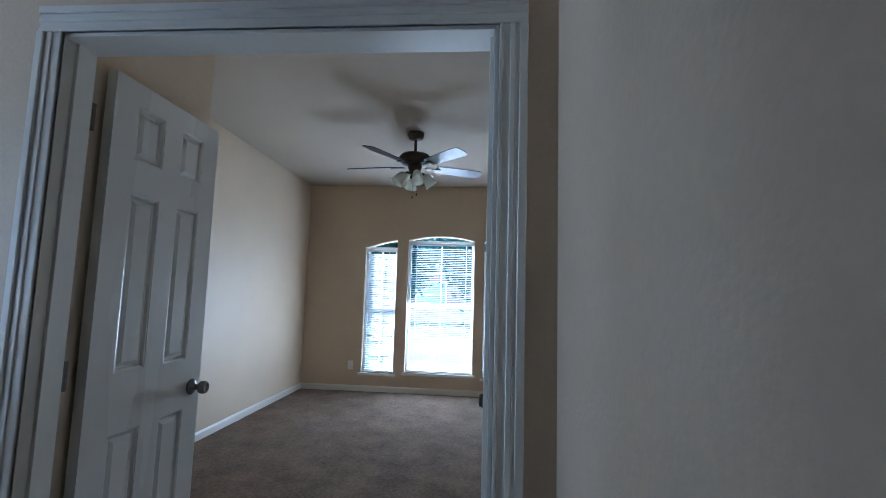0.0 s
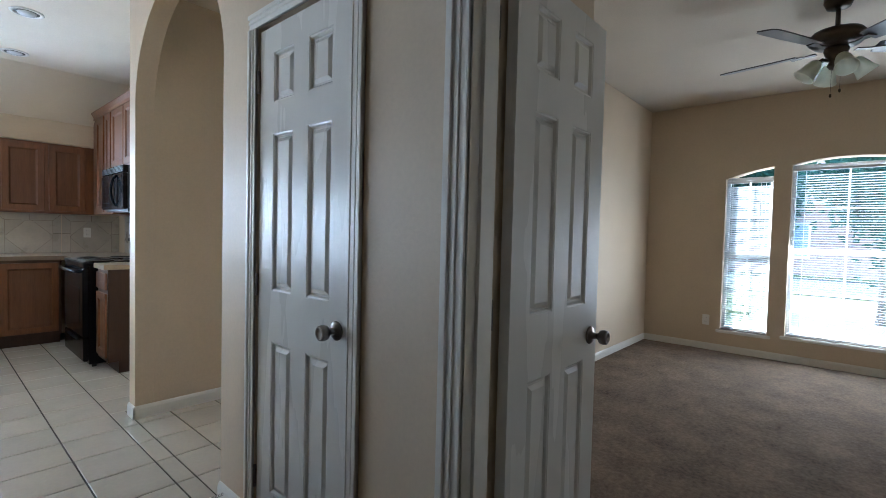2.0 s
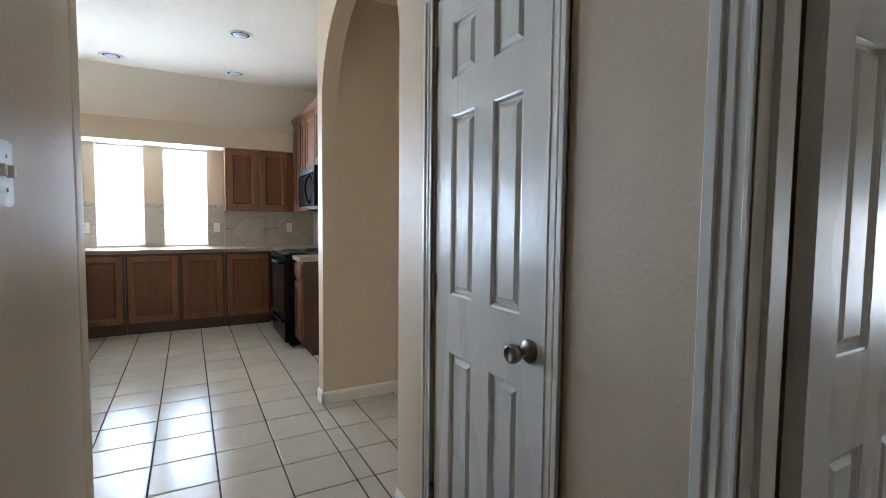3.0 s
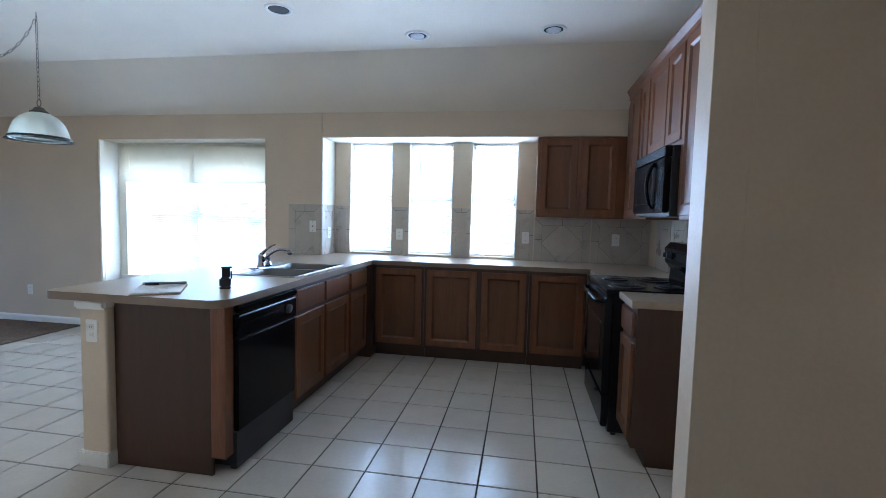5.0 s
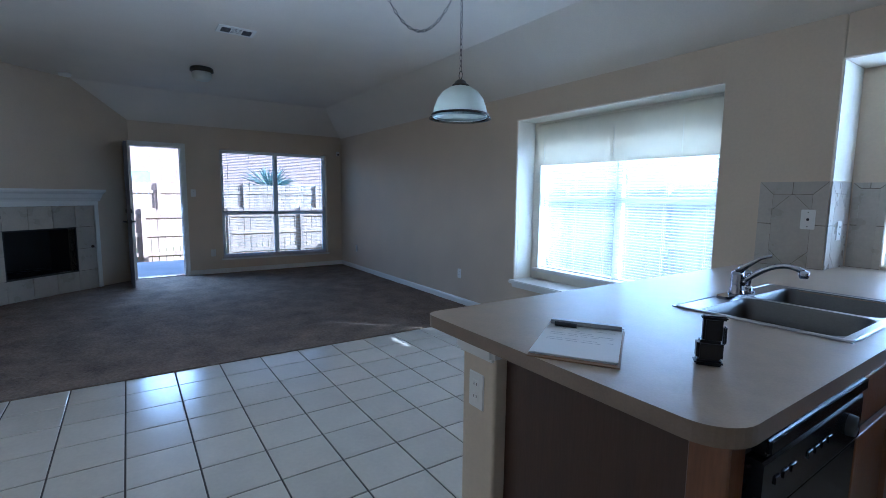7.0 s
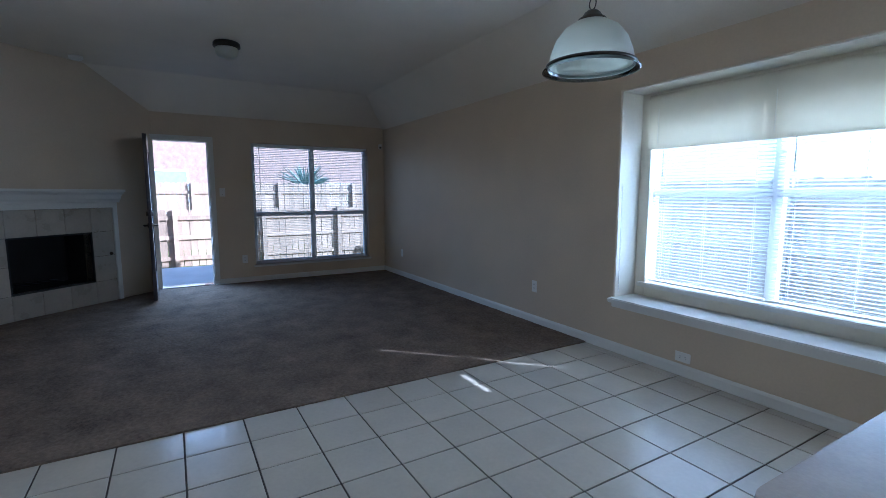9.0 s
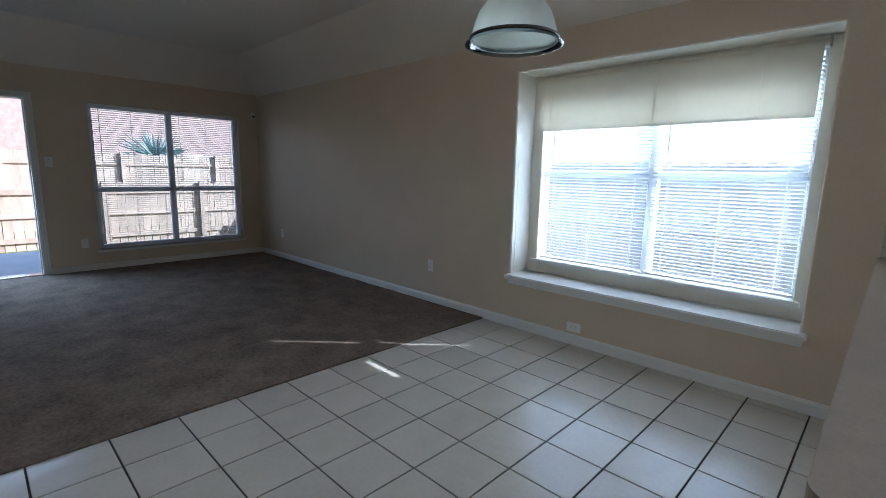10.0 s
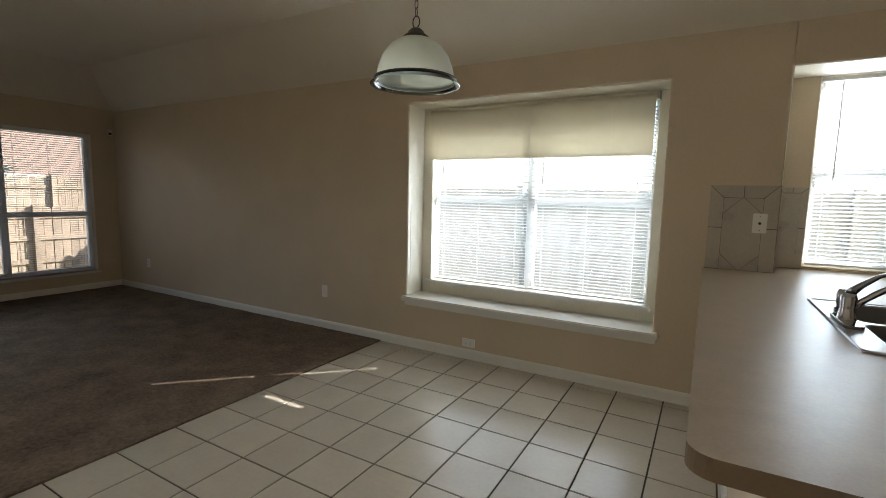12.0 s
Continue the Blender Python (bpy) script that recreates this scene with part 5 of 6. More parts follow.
# ---- lamps and ceiling fixtures ----
def pendant():
    cx, cy = -2.685, 6.47
    e = thing("pendant_lamp", (cx, cy, CZ), "frosted glass dome pendant lamp on a swagged bronze chain", "lamp")
    zr = 1.835
    prof = [(0.182, 0.0), (0.180, 0.016), (0.170, 0.062), (0.150, 0.115), (0.115, 0.160), (0.070, 0.188), (0.042, 0.196)]
    inner = [(r - 0.004, h - 0.003) for r, h in reversed(prof)]
    part("shade", lathe(bmesh.new(), prof + inner, (cx, cy, zr), 48), FROST, e, "frosted ribbed glass dome", True)
    part("rim_lip", lathe(bmesh.new(), [(0.174, 0.010), (0.190, 0.005), (0.204, -0.008), (0.206, -0.013), (0.198, -0.012), (0.184, -0.003), (0.172, 0.003), (0.174, 0.010)], (cx, cy, zr), 48), LIPGL, e, "clear glass lip", True)
    part("rim_band", tube(bmesh.new(), [(cx + 0.1835 * math.cos(a), cy + 0.1835 * math.sin(a), zr + 0.012) for a in [2 * math.pi * i / 48 for i in range(48)]], 0.007, 8, True), BRONZE, e, "dark bronze band", True)
    part("cap", lathe(bmesh.new(), [(0.060, 0.0), (0.058, 0.010), (0.042, 0.020), (0.034, 0.034), (0.022, 0.044), (0.008, 0.048), (0.0, 0.048)], (cx, cy, zr + 0.192), 28), BRONZE, e, smooth=True)
    part("bulb", lathe(bmesh.new(), [(0.0, 0.0), (0.02, 0.004), (0.030, 0.025), (0.026, 0.05), (0.014, 0.075), (0.014, 0.10), (0.0, 0.10)], (cx, cy, zr + 0.08), 16), BULB, e, smooth=True)

    def link(c, d, side, h=0.020, w=0.0085):
        d = Vector(d).normalized(); s = Vector(side)
        s = (s - d * s.dot(d)).normalized()
        return [Vector(c) + d * (h * math.sin(a)) + s * (w * math.cos(a)) for a in [2 * math.pi * i / 10 for i in range(10)]]
    z = zr + 0.240
    bm = bmesh.new()
    tube(bm, [Vector((cx, cy, z + 0.026)) + Vector((0.018 * math.cos(a), 0, 0.026 * math.sin(a))) for a in [2 * math.pi * i / 16 for i in range(16)]], 0.0028, 6, True)
    part("loop", bm, BRONZE, e, smooth=True)
    z += 0.05
    i = 0
    while z < 2.715:
        part("chain_link", tube(bmesh.new(), link((cx, cy, z + 0.018), (0, 0, 1), (1, 0, 0) if i % 2 else (0, 1, 0)), 0.0018, 5, True), BRONZE, e)
        z += 0.0335; i += 1
    # swag to the ceiling canopy
    a, b = Vector((cx, cy, 2.715)), Vector((-2.95, 5.99, 2.735))
    n = 24
    for k in range(n):
        t = (k + 0.5) / n
        p = a.lerp(b, t); p.z -= 0.36 * 4 * t * (1 - t)
        d = (b - a); d.z -= 0.36 * 4 * (1 - 2 * t)
        part("chain_link", tube(bmesh.new(), link(p, d, (0.5, -0.8, 0) if k % 2 else (0, 0, 1), 0.022), 0.0018, 5, True), BRONZE, e)
    for q in (a, b):
        part("ceiling_hook", tube(bmesh.new(), [q + Vector((0, 0, 0.045)), q + Vector((0, 0, 0.012)), q + Vector((0.010, 0, -0.002)), q + Vector((0.004, 0, -0.014)), q + Vector((-0.008, 0, -0.008))], 0.0025, 6), BRONZE, e)
    part("canopy", lathe(bmesh.new(), [(0.0, -0.03), (0.03, -0.028), (0.06, -0.01), (0.065, 0.0), (0.0, 0.0)], (b.x, b.y, CZ), 24), BRONZE, e, smooth=True)
    return e


pendant()


def can_light(x, y, lit=True):
    e = thing("recessed_light", (x, y, CZ), "round white recessed ceiling light" if lit else "round recessed ceiling light with an open dark can", "ceiling light", "recessed lights")
    part("trim_ring", lathe(bmesh.new(), [(0.072, -0.001), (0.074, -0.006), (0.090, -0.007), (0.098, -0.001), (0.098, 0.0), (0.072, -0.001)], (x, y, CZ), 32), TRIM, e, smooth=True)
    # flat dark disc in place of the shaded hollow
    part("can", lathe(bmesh.new(), [(0.072, -0.0015), (0.066, -0.004), (0.0, -0.004)], (x, y, CZ), 32), SLOT, e, smooth=True)
    if lit:
        part("bulb", lathe(bmesh.new(), [(0.056, -0.005), (0.05, -0.014), (0.03, -0.021), (0.0, -0.023)], (x, y, CZ), 24), BULB, e, "white reflector bulb", True)
    return e


can_light(1.07, 7.18); can_light(0.02, 7.19); can_light(-0.85, 6.63, False); can_light(1.02, 6.05)


def flush_light(x, y):
    e = thing("flush_ceiling_light", (x, y, CZ), "small bronze ceiling light with a glass drum", "ceiling light")
    part("pan", lathe(bmesh.new(), [(0.0, 0.0), (0.11, 0.0), (0.122, -0.010), (0.125, -0.045), (0.105, -0.055), (0.0, -0.055)], (x, y, CZ), 28), BRONZE, e, smooth=True)
    part("glass", lathe(bmesh.new(), [(0.10, -0.055), (0.106, -0.085), (0.098, -0.120), (0.07, -0.142), (0.03, -0.150), (0.0, -0.151)], (x, y, CZ), 28), FROST, e, "clear ribbed glass drum", True)
    return e


flush_light(-6.35, 5.42)


def ceiling_vent(x, y):
    e = thing("ceiling_vent", (x, y, CZ), "white slotted air vent in the ceiling", "vent")
    part("frame", grid_wall("x", y - 0.155, y + 0.155, x - 0.10, x + 0.10, CZ - 0.008, CZ, []), TRIM, e)
    for k, (d0, d1, m) in enumerate(((-0.125, -0.05, SLOT), (-0.038, 0.038, SLOT), (0.05, 0.125, SLOT))):
        # dark board below the frame, its colour giving the shade behind the slats
        part("opening", boxed(x - 0.06, x + 0.06, y + d0, y + d1, CZ - 0.0095, CZ - 0.0078), m, e)
        for i in range(5):
            part("slat", boxed(x - 0.055 + i * 0.025, x - 0.045 + i * 0.025, y + d0, y + d1, CZ - 0.012, CZ - 0.0096), TRIM if k == 1 else BLACKM, e)
    return e


ceiling_vent(-4.78, 5.51)
e = thing("smoke_detector", (-7.66, 4.07, CZ), "round white smoke detector on the ceiling", "detector")
part("case", lathe(bmesh.new(), [(0.0, 0.0), (0.065, 0.0), (0.066, -0.02), (0.055, -0.034), (0.0, -0.036)], (-7.66, 4.07, CZ), 24), PLATE, e, smooth=True)


def ceiling_fan():
    x, y = 4.29, 1.655
    e = thing("ceiling_fan", (x, y, CZ), "dark five-blade ceiling fan with four frosted glass lights", "fan")
    part("canopy", lathe(bmesh.new(), [(0.0, 0.0), (0.075, 0.0), (0.075, -0.02), (0.06, -0.055), (0.03, -0.065), (0.0, -0.066)], (x, y, CZ), 28), BRONZE, e, smooth=True)
    part("downrod", rod(bmesh.new(), (x, y, CZ - 0.06), (x, y, CZ - 0.19), 0.013, n=12), BRONZE, e)
    part("motor", lathe(bmesh.new(), [(0.0, -0.12), (0.06, -0.122), (0.125, -0.14), (0.145, -0.165), (0.145, -0.195), (0.12, -0.22), (0.07, -0.235), (0.0, -0.236)], (x, y, CZ - 0.065), 36), BRONZE, e, "dark bronze motor housing", True)
    part("light_hub", lathe(bmesh.new(), [(0.0, -0.235), (0.06, -0.236), (0.065, -0.25), (0.05, -0.30), (0.035, -0.32), (0.045, -0.345), (0.03, -0.365), (0.0, -0.37)], (x, y, CZ - 0.065), 24), BRONZE, e, smooth=True)
    for i in range(5):
        a = radians(-64 + 72 * i)
        m = Matrix.Translation((x, y, CZ - 0.315)) @ Matrix.Rotation(a, 4, "Z")
        bm = bmesh.new()
        prism(bm, [(0.10, -0.022), (0.16, -0.012), (0.235, -0.03), (0.235, 0.03), (0.16, 0.012), (0.10, 0.022)], "z", -0.004, 0.002)
        bm.transform(m)
        arm = part("blade_arm", bm, BRONZE, e)
        pts = [(0.20, -0.050), (0.24, -0.058), (0.56, -0.070), (0.625, -0.066), (0.65, -0.045), (0.65, 0.045), (0.625, 0.066), (0.56, 0.070), (0.24, 0.058), (0.20, 0.050)]
        bm = prism(bmesh.new(), pts, "z", 0.003, 0.010)
        bm.transform(m @ Matrix.Rotation(radians(-13), 4, "X"))
        part("blade", bm, BLADE, arm, "dark wood fan blade")
    for i in range(4):
        a = radians(20 + 90 * i)
        d = Vector((math.cos(a), math.sin(a), 0))
        c = Vector((x, y, CZ - 0.38))
        arm = part("lamp_arm", tube(bmesh.new(), [c + d * 0.03, c + d * 0.07 + Vector((0, 0, 0.012)), c + d * 0.095 + Vector((0, 0, -0.005))], 0.011, 8), BRONZE, e, smooth=True)
        ax = (d * 0.62 + Vector((0, 0, -0.78))).normalized()
        prof = [(0.022, 0.0), (0.034, 0.012), (0.044, 0.045), (0.050, 0.085), (0.062, 0.118), (0.059, 0.118), (0.047, 0.085), (0.041, 0.045), (0.030, 0.014), (0.020, 0.004)]
        part("shade", lathe(bmesh.new(), prof, c + d * 0.09, 20, ax), FROST, arm, "frosted glass tulip shade", True)
    for dx, ln in ((0.02, 0.09), (-0.025, 0.075)):
        part("pull_chain", rod(bmesh.new(), (x + dx, y + dx, CZ - 0.425), (x + dx, y + dx, CZ - 0.485 - ln), 0.0012, n=5), NICKEL, e)
        part("pull_fob", lathe(bmesh.new(), [(0.0, 0.0), (0.006, -0.006), (0.007, -0.02), (0.0, -0.028)], (x + dx, y + dx, CZ - 0.485 - ln), 10), BRONZE, e, smooth=True)
    return e


ceiling_fan()


# ---- fireplace in the corner ----
def fireplace():
    a, b = Vector((-7.163, 3.21, 0)), Vector((-8.051, 4.235, 0))
    d = (b - a).normalized()
    n = Vector((d.y, -d.x, 0))
    n = n if n.dot(Vector((1, 1, 0))) > 0 else -n
    m = Matrix(((d.x, n.x, 0, a.x), (d.y, n.y, 0, a.y), (0, 0, 1, 0), (0, 0, 0, 1)))
    ln = (b - a).length

    def put(name, bm, material, parent, label=""):
        bm.transform(m)
        bmesh.ops.recalc_face_normals(bm, faces=bm.faces)
        return part(name, bm, material, parent, label)
    bm = grid_wall("x", -0.14, -0.012, -0.24, ln + 0.62, -0.1, 2.9, [(0.27, 1.10, 0.265, 0.85)])
    bm.transform(m)
    structure("wall_fireplace", bm, WALL, "angled beige wall across the corner above the fireplace")
    e = thing("fireplace", (a + d * 0.68)[:], "corner fireplace with grey tile surround and white mantel", "fireplace")
    bm = grid_wall("x", -0.011, 0.0, 0.0, ln, 0.0, 1.13, [(0.27, 1.10, 0.265, 0.85)])
    put("surround_bed", bm, GROUT, e)
    us = [0.0, 0.27, 0.5467, 0.8233, 1.10, ln]
    zs = [0.0, 0.265, 0.56, 0.85, 1.13]
    for i in range(5):
        for j in range(4):
            if 1 <= i <= 3 and 1 <= j <= 2:
                continue
            put("surround_tile", boxed(us[i] + 0.002, us[i + 1] - 0.002, 0.0, 0.010, zs[j] + 0.002, zs[j + 1] - 0.002, 0.0015), SPLASH, e)
    bm = bmesh.new()
    box(bm, 0.27, 1.10, -0.50, -0.47, 0.265, 0.85); box(bm, 0.25, 0.27, -0.50, 0.0, 0.265, 0.85); box(bm, 1.10, 1.12, -0.50, 0.0, 0.265, 0.85)
    box(bm, 0.25, 1.12, -0.50, 0.0, 0.245, 0.265); box(bm, 0.25, 1.12, -0.50, 0.0, 0.85, 0.87)
    put("firebox", bm, FIREBLACK, e, "black firebox")
    bm = grid_wall("x", -0.01, 0.008, 0.265, 1.105, 0.262, 0.853, [(0.285, 1.085, 0.282, 0.833)])
    put("firebox_frame", bm, BLACKM, e)
    for k in range(4):
        put("grate_bar", boxed(0.5 + k * 0.11, 0.512 + k * 0.11, -0.38, -0.12, 0.31, 0.325), BLACKM, e)
    put("leg", boxed(-0.055, 0.0, -0.011, 0.022, 0.0, 1.15, 0.004), TRIM, e)
    put("leg", boxed(ln, ln + 0.055, -0.011, 0.022, 0.0, 1.15, 0.004), TRIM, e)
    put("header", boxed(-0.055, ln + 0.055, -0.011, 0.024, 1.13, 1.19, 0.004), TRIM, e)
    mb = bmesh.new()
    prism(mb, [(-0.011, 1.19), (0.03, 1.19), (0.04, 1.215), (0.06, 1.235), (0.085, 1.285), (0.12, 1.30), (0.13, 1.315), (0.15, 1.318), (0.15, 1.345), (-0.011, 1.345)], "x", -0.03, ln + 0.08)
    put("mantel", mb, TRIM, e, "white stepped mantel shelf")
    bm = lathe(bmesh.new(), [(0.0, 0.0), (0.018, 0.0), (0.018, 0.006), (0.008, 0.008), (0.007, 0.02), (0.012, 0.024), (0.0, 0.03)], (1.30, 0.010, 0.58), 14, (0, 1, 0))
    put("gas_key", bm, BRONZE, e, "dark gas valve key")
    return e


fireplace()


# ---- small things on the bar ----
def clipboard():
    z = TOP1
    a, b, c, d = (Vector(v) for v in ((-1.14, 5.72, 0), (-0.975, 5.85, 0), (-0.788, 5.56, 0), (-0.965, 5.447, 0)))
    o = (c + d) / 2; up = ((a + b) / 2 - o).normalized(); side = Vector((up.y, -up.x, 0))
    w, h = 0.215, 0.33
    m = Matrix(((side.x, up.x, 0, o.x), (side.y, up.y, 0, o.y), (0, 0, 1, z), (0, 0, 0, 1)))
    e = thing("clipboard", (o.x, o.y, z), "brown clipboard with white printed sheets on the bar top", "clipboard")

    def put(name, bm, material, parent, label=""):
        bm.transform(m)
        return part(name, bm, material, parent, label)
    put("board", boxed(-w / 2 - 0.004, w / 2 + 0.004, 0.0, h, 0.0, 0.004, 0.001), HARD, e)
    rng = random.Random(5)
    for i in range(5):
        dx, dy = rng.uniform(-0.003, 0.003), rng.uniform(-0.003, 0.003)
        bm = boxed(-w / 2 + dx, w / 2 - 0.004 + dx, 0.016 + dy, h - 0.012 + dy, 0.0042 + i * 0.0012, 0.0050 + i * 0.0012)
        sheets = put("sheet", bm, PAPER, e, "white printed sheet")
    bm = bmesh.new()
    zz = 0.0042 + 4 * 0.0012 + 0.0009
    for r in range(8):
        y = 0.145 + r * 0.017
        x = -w / 2 + 0.018
        while x < w / 2 - 0.03:
            ln = rng.uniform(0.012, 0.05)
            if rng.random() < 0.62:
                box(bm, x, min(x + ln, w / 2 - 0.02), y, y + 0.0032, zz, zz + 0.0002)
            x += ln + 0.008
    tagged(put("print", bm, INK, sheets, "lines of grey print"), kind="stuff")
    put("fold", boxed(-w / 2 - 0.002, w / 2 + 0.002, h - 0.034, h + 0.002, 0.010, 0.024, 0.006, 2), GREYCL, e, "grey clip bar")
    put("pen", rod(bmesh.new(), (-w / 2 + 0.02, h - 0.05, 0.018), (-w / 2 + 0.085, h - 0.055, 0.018), 0.007, n=10), BLACKM, e, "dark pen cap")
    return e


clipboard()


def holder():
    x, y, z = -0.69, 5.785, TOP1
    e = thing("phone_holder", (x, y, z), "small black plastic holder standing on the bar top", "holder")
    m = Matrix.Translation((x, y, z)) @ Matrix.Rotation(radians(35), 4, "Z")
    for name, b, bev in (("base", (-0.033, 0.029, -0.020, 0.020, 0.0, 0.014), 0.005), ("lower_case", (-0.030, 0.028, -0.019, 0.019, 0.012, 0.062), 0.007), ("upper_case", (-0.018, 0.024, -0.014, 0.014, 0.058, 0.118), 0.005), ("clip", (-0.022, 0.034, -0.010, 0.010, 0.112, 0.122), 0.003), ("side_tab", (0.026, 0.034, -0.008, 0.008, 0.052, 0.098), 0.003)):
        bm = boxed(*b, bev, 2); bm.transform(m)
        part(name, bm, BLACKM, e)
    return e


holder()
# spring door stop on the baseboard
e = thing("door_stop", (HX - 0.013, 3.60, 0.05), "brass spring door stop on the baseboard", "door stop")
sp = [(HX - 0.014 - 0.055 * i / 40, 3.60 + 0.006 * math.cos(i * 1.3), 0.05 + 0.006 * math.sin(i * 1.3)) for i in range(41)]
part("spring", tube(bmesh.new(), sp, 0.0014, 5), NICKEL, e)
part("tip", rod(bmesh.new(), (HX - 0.068, 3.60, 0.05), (HX - 0.08, 3.60, 0.05), 0.008, n=10), PLATE, e)

# ---- outdoors ----
def ground():
    bm = bmesh.new()
    xs = [-600, -60, -30, -20, -15, -12.4, -11.6, -10.4, -8.7, 6.6, 9, 12, 16, 30, 60, 600]
    ys = [-600, -60, -20, -5, -1.2, 3, 8.5, 9.5, 11, 14, 20, 60, 600]

    def z(x, y):
        return -0.16 - 0.14 * min(1, max(0, (-x - 10) / 2.5)) - 0.05 * min(1, max(0, (x - 8) / 6))
    vs = [[bm.verts.new((x, y, z(x, y))) for x in xs] for y in ys]
    for j in range(len(ys) - 1):
        for i in range(len(xs) - 1):
            bm.faces.new((vs[j][i], vs[j][i + 1], vs[j + 1][i + 1], vs[j + 1][i]))
    return structure("ground", bm, LAWN, "dry lawn reaching to the horizon")


ground()
structure("pavement", boxed(-11.0, WX - 0.165, 3.4, 8.0, -0.30, -0.06, 0.01), CONC, "pale concrete patio slab outside the door")
structure("pavement", boxed(7.3, 15.0, -4.0, 2.9, -0.30, -0.13, 0.01), CONC, "pale concrete driveway")
structure("road", boxed(16.5, 23.0, -60, 60, -0.40, -0.17), ASPH, "asphalt street")

picket_me = {}


def fence(axis, a, u0, u1, z0, h, label, face=1, wood=FENCE, bay=1.8):
    """A board fence: posts and rails on the side that faces the house, pickets behind."""
    e = thing("fence", ((u0, a, z0) if axis == "x" else (a, u0, z0)), label, "fence")
    step = 0.1335 if wood is FENCEP else 0.145
    key = (axis, round(h, 2), wood.name)
    if key not in picket_me:
        b = bmesh.new()
        pts = [(-0.066, 0), (0.066, 0), (0.066, h - 0.03), (0.036, h), (-0.036, h), (-0.066, h - 0.03)]
        prism(b, pts, "y" if axis == "x" else "x", -0.008, 0.008)
        me = bpy.data.meshes.new("picket"); b.to_mesh(me); b.free(); me.materials.append(wood)
        picket_me[key] = me
    n = int((u1 - u0) / step)
    for i in range(n):
        u = u0 + (i + 0.5) * step
        place("picket", picket_me[key], e, at=((u, a, z0 + 0.012 * math.sin(i * 2.3)) if axis == "x" else (a, u, z0 + 0.012 * math.sin(i * 2.3))))
    for f in (0.16, 0.52, 0.86):
        q0, q1 = sorted((a + face * 0.010, a + face * 0.048))
        part("rail", boxed(*to_axes(axis, u0, u1, q0, q1, z0 + h * f - 0.045, z0 + h * f + 0.045)), wood, e)
    u = u0
    while u < u1:
        q0, q1 = sorted((a + face * 0.049, a + face * 0.14))
        part("post", boxed(*to_axes(axis, u, u + 0.09, q0, q1, z0, z0 + h + 0.03)), wood, e)
        u += bay
    return e


fence("y", -12.8, 1.265, 14.5, -0.31, 1.26, "low weathered cedar fence at the end of the yard")
fence("y", -16.2, 0.655, 17.0, -0.31, 1.92, "taller weathered cedar fence beyond", bay=2.35)
fence("x", 10.9, -12.8, 6.0, -0.20, 1.66, "weathered cedar fence along the side yard, paled for outdoor glare", face=-1, wood=FENCEP)


def house(name, x0, x1, y0, y1, h, label, windows, wall_mat, eave=0.4):
    e = thing(name, ((x0 + x1) / 2, (y0 + y1) / 2, -0.3), label, "house")
    part("wall", boxed(x0, x1, y0, y1, -0.3, h), wall_mat, e)
    bm = bmesh.new()
    xm, ym = (x0 + x1) / 2, (y0 + y1) / 2
    k = min(x1 - x0, y1 - y0) / 2
    base = [(x0 - eave, y0 - eave), (x1 + eave, y0 - eave), (x1 + eave, y1 + eave), (x0 - eave, y1 + eave)]
    lo = [bm.verts.new((x, y, h)) for x, y in base]
    if x1 - x0 > y1 - y0:
        r = [bm.verts.new((x0 + k, ym, h + k * 0.6)), bm.verts.new((x1 - k, ym, h + k * 0.6))]
        fs = [(lo[0], lo[1], r[1], r[0]), (lo[1], lo[2], r[1]), (lo[2], lo[3], r[0], r[1]), (lo[3], lo[0], r[0])]
    else:
        r = [bm.verts.new((xm, y0 + k, h + k * 0.6)), bm.verts.new((xm, y1 - k, h + k * 0.6))]
        fs = [(lo[0], lo[1], r[0]), (lo[1], lo[2], r[1], r[0]), (lo[2], lo[3], r[1]), (lo[3], lo[0], r[0], r[1])]
    for f in fs:
        bm.faces.new(f)
    bm.faces.new(lo[::-1])
    part("roof", bm, ROOF, e)
    part("fascia", boxed(x0 - eave, x1 + eave, y0 - eave, y1 + eave, h - 0.12, h - 0.002), SIDING, e)
    for axis, a, out, u0, u1, z0, z1, *blind_mat in windows:
        q0, q1 = sorted((a, a + out * 0.03))
        w = part("window", grid_wall(axis, q0, q1, u0 - 0.08, u1 + 0.08, z0 - 0.08, z1 + 0.08, [(u0, u1, z0, z1)]), VINYL, e)
        q0, q1 = sorted((a + out * 0.001, a + out * 0.012))
        part("pane", boxed(*to_axes(axis, u0, u1, q0, q1, z0, z1)), blind_mat[0] if blind_mat else HGLASS, w)
        q0, q1 = sorted((a + out * 0.012, a + out * 0.03))
        part("meeting_rail", boxed(*to_axes(axis, u0, u1, q0, q1, (z0 + z1) / 2 - 0.03, (z0 + z1) / 2 + 0.03)), VINYL, w)
    return e


house("neighbour_house", -30.0, -21.0, 0.0, 13.5, 5.4, "two-storey red brick house beyond the back fence",
      [("y", -21.0, 1, 3.0, 4.1, 3.3, 4.6), ("y", -21.0, 1, 4.6, 5.7, 3.3, 4.6), ("y", -21.0, 1, 3.2, 5.4, 0.6, 2.1), ("y", -21.0, 1, 8.6, 9.8, 3.3, 4.6), ("y", -21.0, 1, 10.75, 11.65, 0.8, 1.66, VINYL)], BRICK)
house("neighbour_house", 26.0, 36.0, -8.0, 9.0, 3.0, "single-storey brick house across the street",
      [("y", 26.0, -1, -4.0, -2.4, 0.6, 2.0), ("y", 26.0, -1, 3.0, 4.6, 0.6, 2.0)], BRICK)


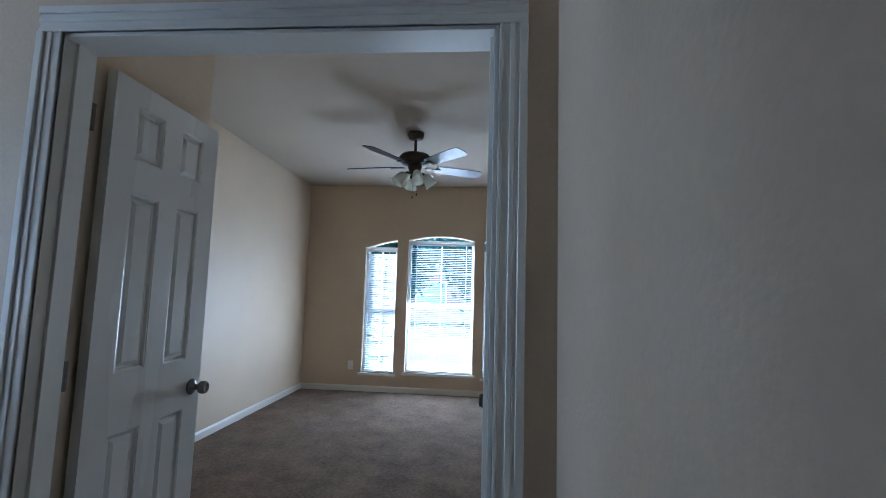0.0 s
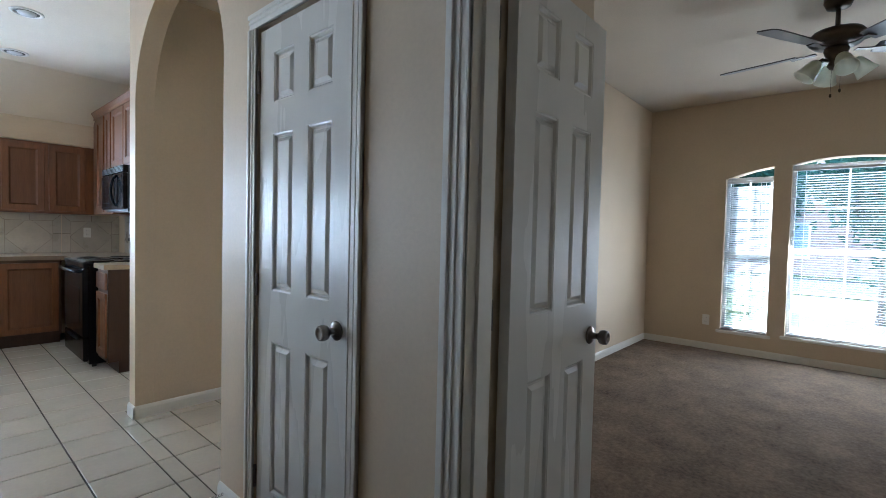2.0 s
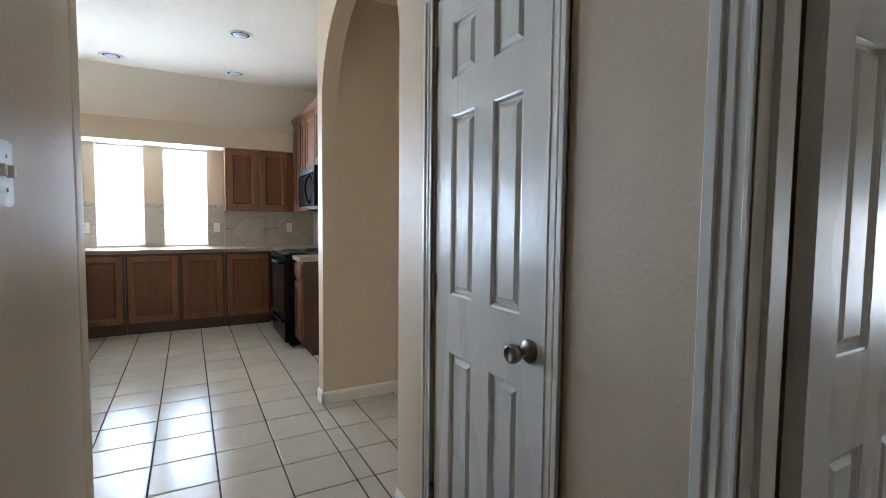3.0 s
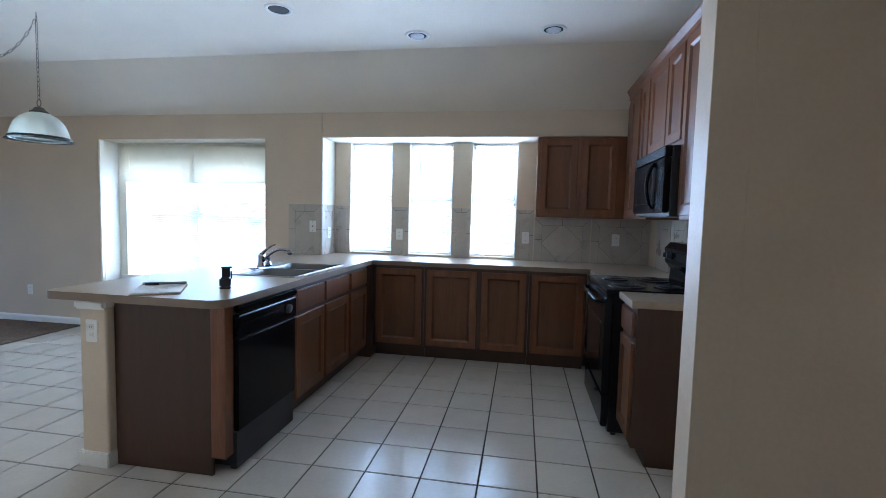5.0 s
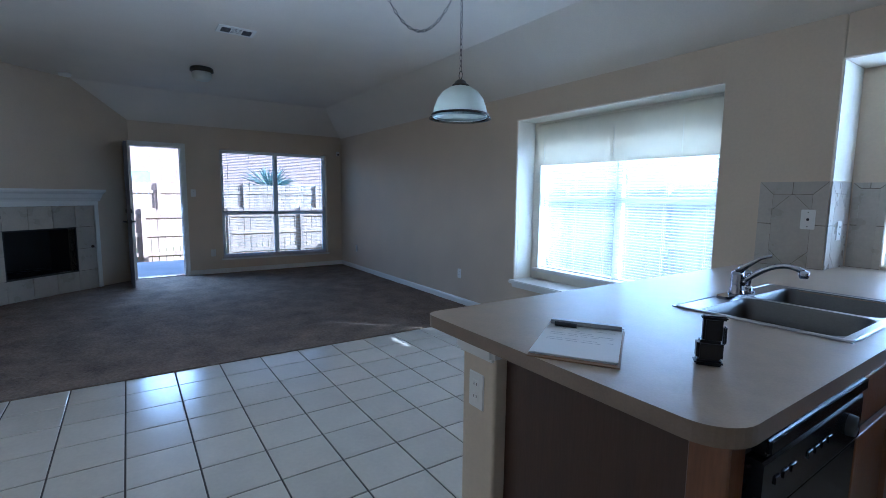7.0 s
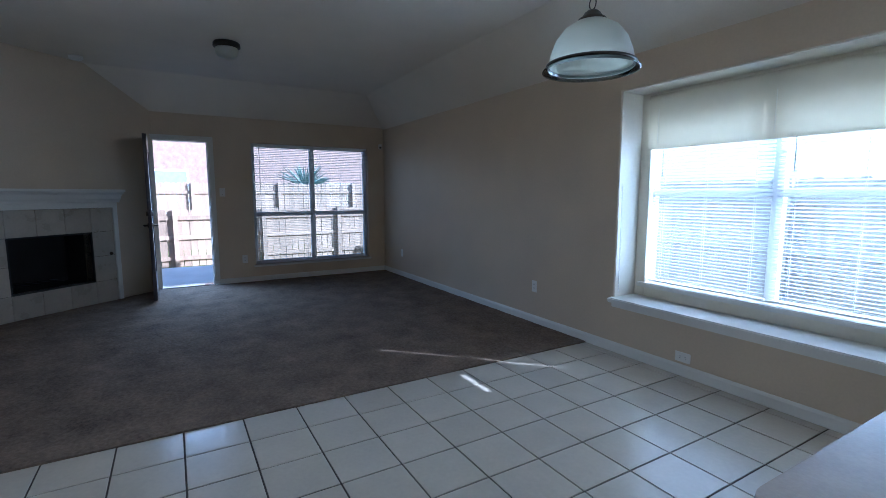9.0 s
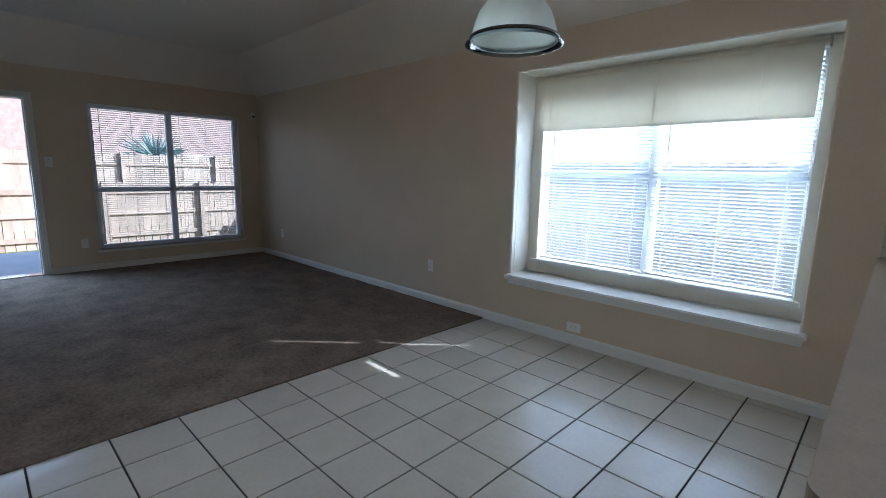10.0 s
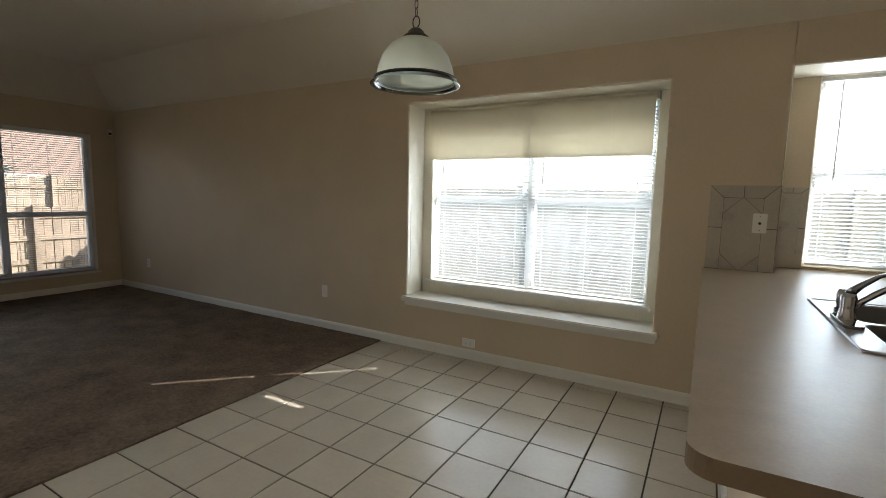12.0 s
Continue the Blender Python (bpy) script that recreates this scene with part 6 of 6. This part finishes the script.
def tree(x, y, h, r, seed, label, low=0.35):
    rng = random.Random(seed)
    e = thing("tree", (x, y, -0.25), label, "tree")
    trunk = [(x, y, -0.3)]
    for i in range(1, 7):
        trunk.append((x + rng.uniform(-0.08, 0.08) * i / 3, y + rng.uniform(-0.08, 0.08) * i / 3, -0.3 + h * 0.62 * i / 6))
    bm = bmesh.new()
    tube(bm, trunk, [0.16, 0.13, 0.115, 0.10, 0.085, 0.07, 0.04], 9)
    tips = []
    for i in range(18):
        t = rng.uniform(low, 1.0)
        k = t * 6
        p = Vector(trunk[int(min(k, 5))]).lerp(Vector(trunk[min(int(k) + 1, 6)]), k - int(k))
        a, el = rng.uniform(0, 6.28), rng.uniform(0.3, 1.1)
        ln = r * rng.uniform(0.6, 1.05)
        q = p + Vector((math.cos(a) * math.cos(el), math.sin(a) * math.cos(el), math.sin(el))) * ln
        m = p.lerp(q, 0.5) + Vector((0, 0, 0.1))
        tube(bm, [p, m, q], [0.045, 0.028, 0.010], 6)
        tips += [m, q, q.lerp(m, 0.5)]
    part("trunk", bm, BARK, e, smooth=True)
    vs, fs = [], []
    for c in tips:
        for _ in range(130):
            o = Vector((rng.gauss(0, 1), rng.gauss(0, 1), rng.gauss(0, 0.8))) * r * 0.22
            p = c + o
            u = Vector((rng.uniform(-1, 1), rng.uniform(-1, 1), rng.uniform(-1, 1))).normalized() * rng.uniform(0.08, 0.14)
            w = u.cross(Vector((rng.uniform(-1, 1), rng.uniform(-1, 1), rng.uniform(-1, 1)))).normalized() * 0.055
            k = len(vs)
            vs += [p - u, p + w, p + u, p - w]
            fs.append((k, k + 1, k + 2, k + 3))
    me = bpy.data.meshes.new("crown")
    me.from_pydata([v[:] for v in vs], [], fs)
    me.materials.append(LEAF)
    c = place("crown", me, e)
    return e


tree(11.2, 1.05, 5.4, 1.35, 3, "dense narrow shade tree with a low green crown beside the drive", 0.2)
tree(13.2, 3.9, 6.3, 1.5, 8, "leafy green tree on the front lawn")


def yucca(x, y):
    e = thing("yucca", (x, y, -0.3), "spiky blue-green yucca standing beyond the fence", "shrub")
    part("stem", rod(bmesh.new(), (x, y, -0.35), (x, y, 1.45), 0.12, 0.09, 9), BARK, e)
    rng = random.Random(2)
    bm = bmesh.new()
    for i in range(150):
        a, el = rng.uniform(0, 6.28), rng.uniform(-0.35, 0.95)
        d = Vector((math.cos(a) * math.cos(el), math.sin(a) * math.cos(el), math.sin(el)))
        s = Vector((-math.sin(a), math.cos(a), 0)) * 0.028
        c = Vector((x, y, 1.5))
        ln = rng.uniform(0.85, 1.25)
        tipp = c + d * ln - Vector((0, 0, 0.12 * (1 - math.sin(el))))
        v = [bm.verts.new(c + d * 0.05 - s), bm.verts.new(c + d * 0.05 + s), bm.verts.new(c + d * ln * 0.6 + s), bm.verts.new(tipp), bm.verts.new(c + d * ln * 0.6 - s)]
        bm.faces.new(v)
    part("leaves", bm, YUCCA, e)
    return e


yucca(-17.6, 8.9)

# ---- floor tiles ----
PX, PY, TX0, TY0 = 0.2948, 0.3012, -3.7025, 4.847
tile_mesh = {}


def tile_shape(w, h):
    key = (round(w, 3), round(h, 3))
    if key not in tile_mesh:
        b = bmesh.new()
        g, c, d = 0.0041, 0.0024, 0.0046
        lo = [b.verts.new(p) for p in ((g, g, -d), (w - g, g, -d), (w - g, h - g, -d), (g, h - g, -d))]
        mi = [b.verts.new(p) for p in ((g, g, -c / 2), (w - g, g, -c / 2), (w - g, h - g, -c / 2), (g, h - g, -c / 2))]
        hi = [b.verts.new(p) for p in ((g + c, g + c, 0), (w - g - c, g + c, 0), (w - g - c, h - g - c, 0), (g + c, h - g - c, 0))]
        for p, q in ((lo, mi), (mi, hi)):
            for i in range(4):
                b.faces.new((p[i], p[(i + 1) % 4], q[(i + 1) % 4], q[i]))
        b.faces.new(hi)
        me = bpy.data.meshes.new("floor_tile"); b.to_mesh(me); b.free(); me.materials.append(TILE)
        tile_mesh[key] = me
    return tile_mesh[key]


ROW = TY0 + PY       # joint just past the end of the hall wall
regions = [(CARPET_X, HX, 3.662, ROW), (CARPET_X, EX, ROW, NY), (HX, 4.0, 3.668, 4.945), (HX, EX, 5.06, ROW), (-0.5, EX, NY, KY)]
covered = [(-1.30, -0.62, 5.58, 8.3), (-1.30, 2.2, 7.80, 8.3), (1.62, 2.2, 6.14, 8.3)]
for rx0, rx1, ry0, ry1 in regions:
    i0, i1 = math.floor((rx0 - TX0) / PX), math.ceil((rx1 - TX0) / PX)
    j0, j1 = math.floor((ry0 - TY0) / PY), math.ceil((ry1 - TY0) / PY)
    for i in range(i0, i1):
        for j in range(j0, j1):
            x0, x1 = max(rx0, TX0 + i * PX), min(rx1, TX0 + (i + 1) * PX)
            y0, y1 = max(ry0, TY0 + j * PY), min(ry1, TY0 + (j + 1) * PY)
            if x1 - x0 < 0.012 or y1 - y0 < 0.012:
                continue
            if any(c[0] < x0 and x1 < c[1] and c[2] < y0 and y1 < c[3] for c in covered):
                continue
            place("floor_tile", tile_shape(x1 - x0, y1 - y0), floor, at=(x0, y0, random.uniform(-0.0004, 0.0004)))
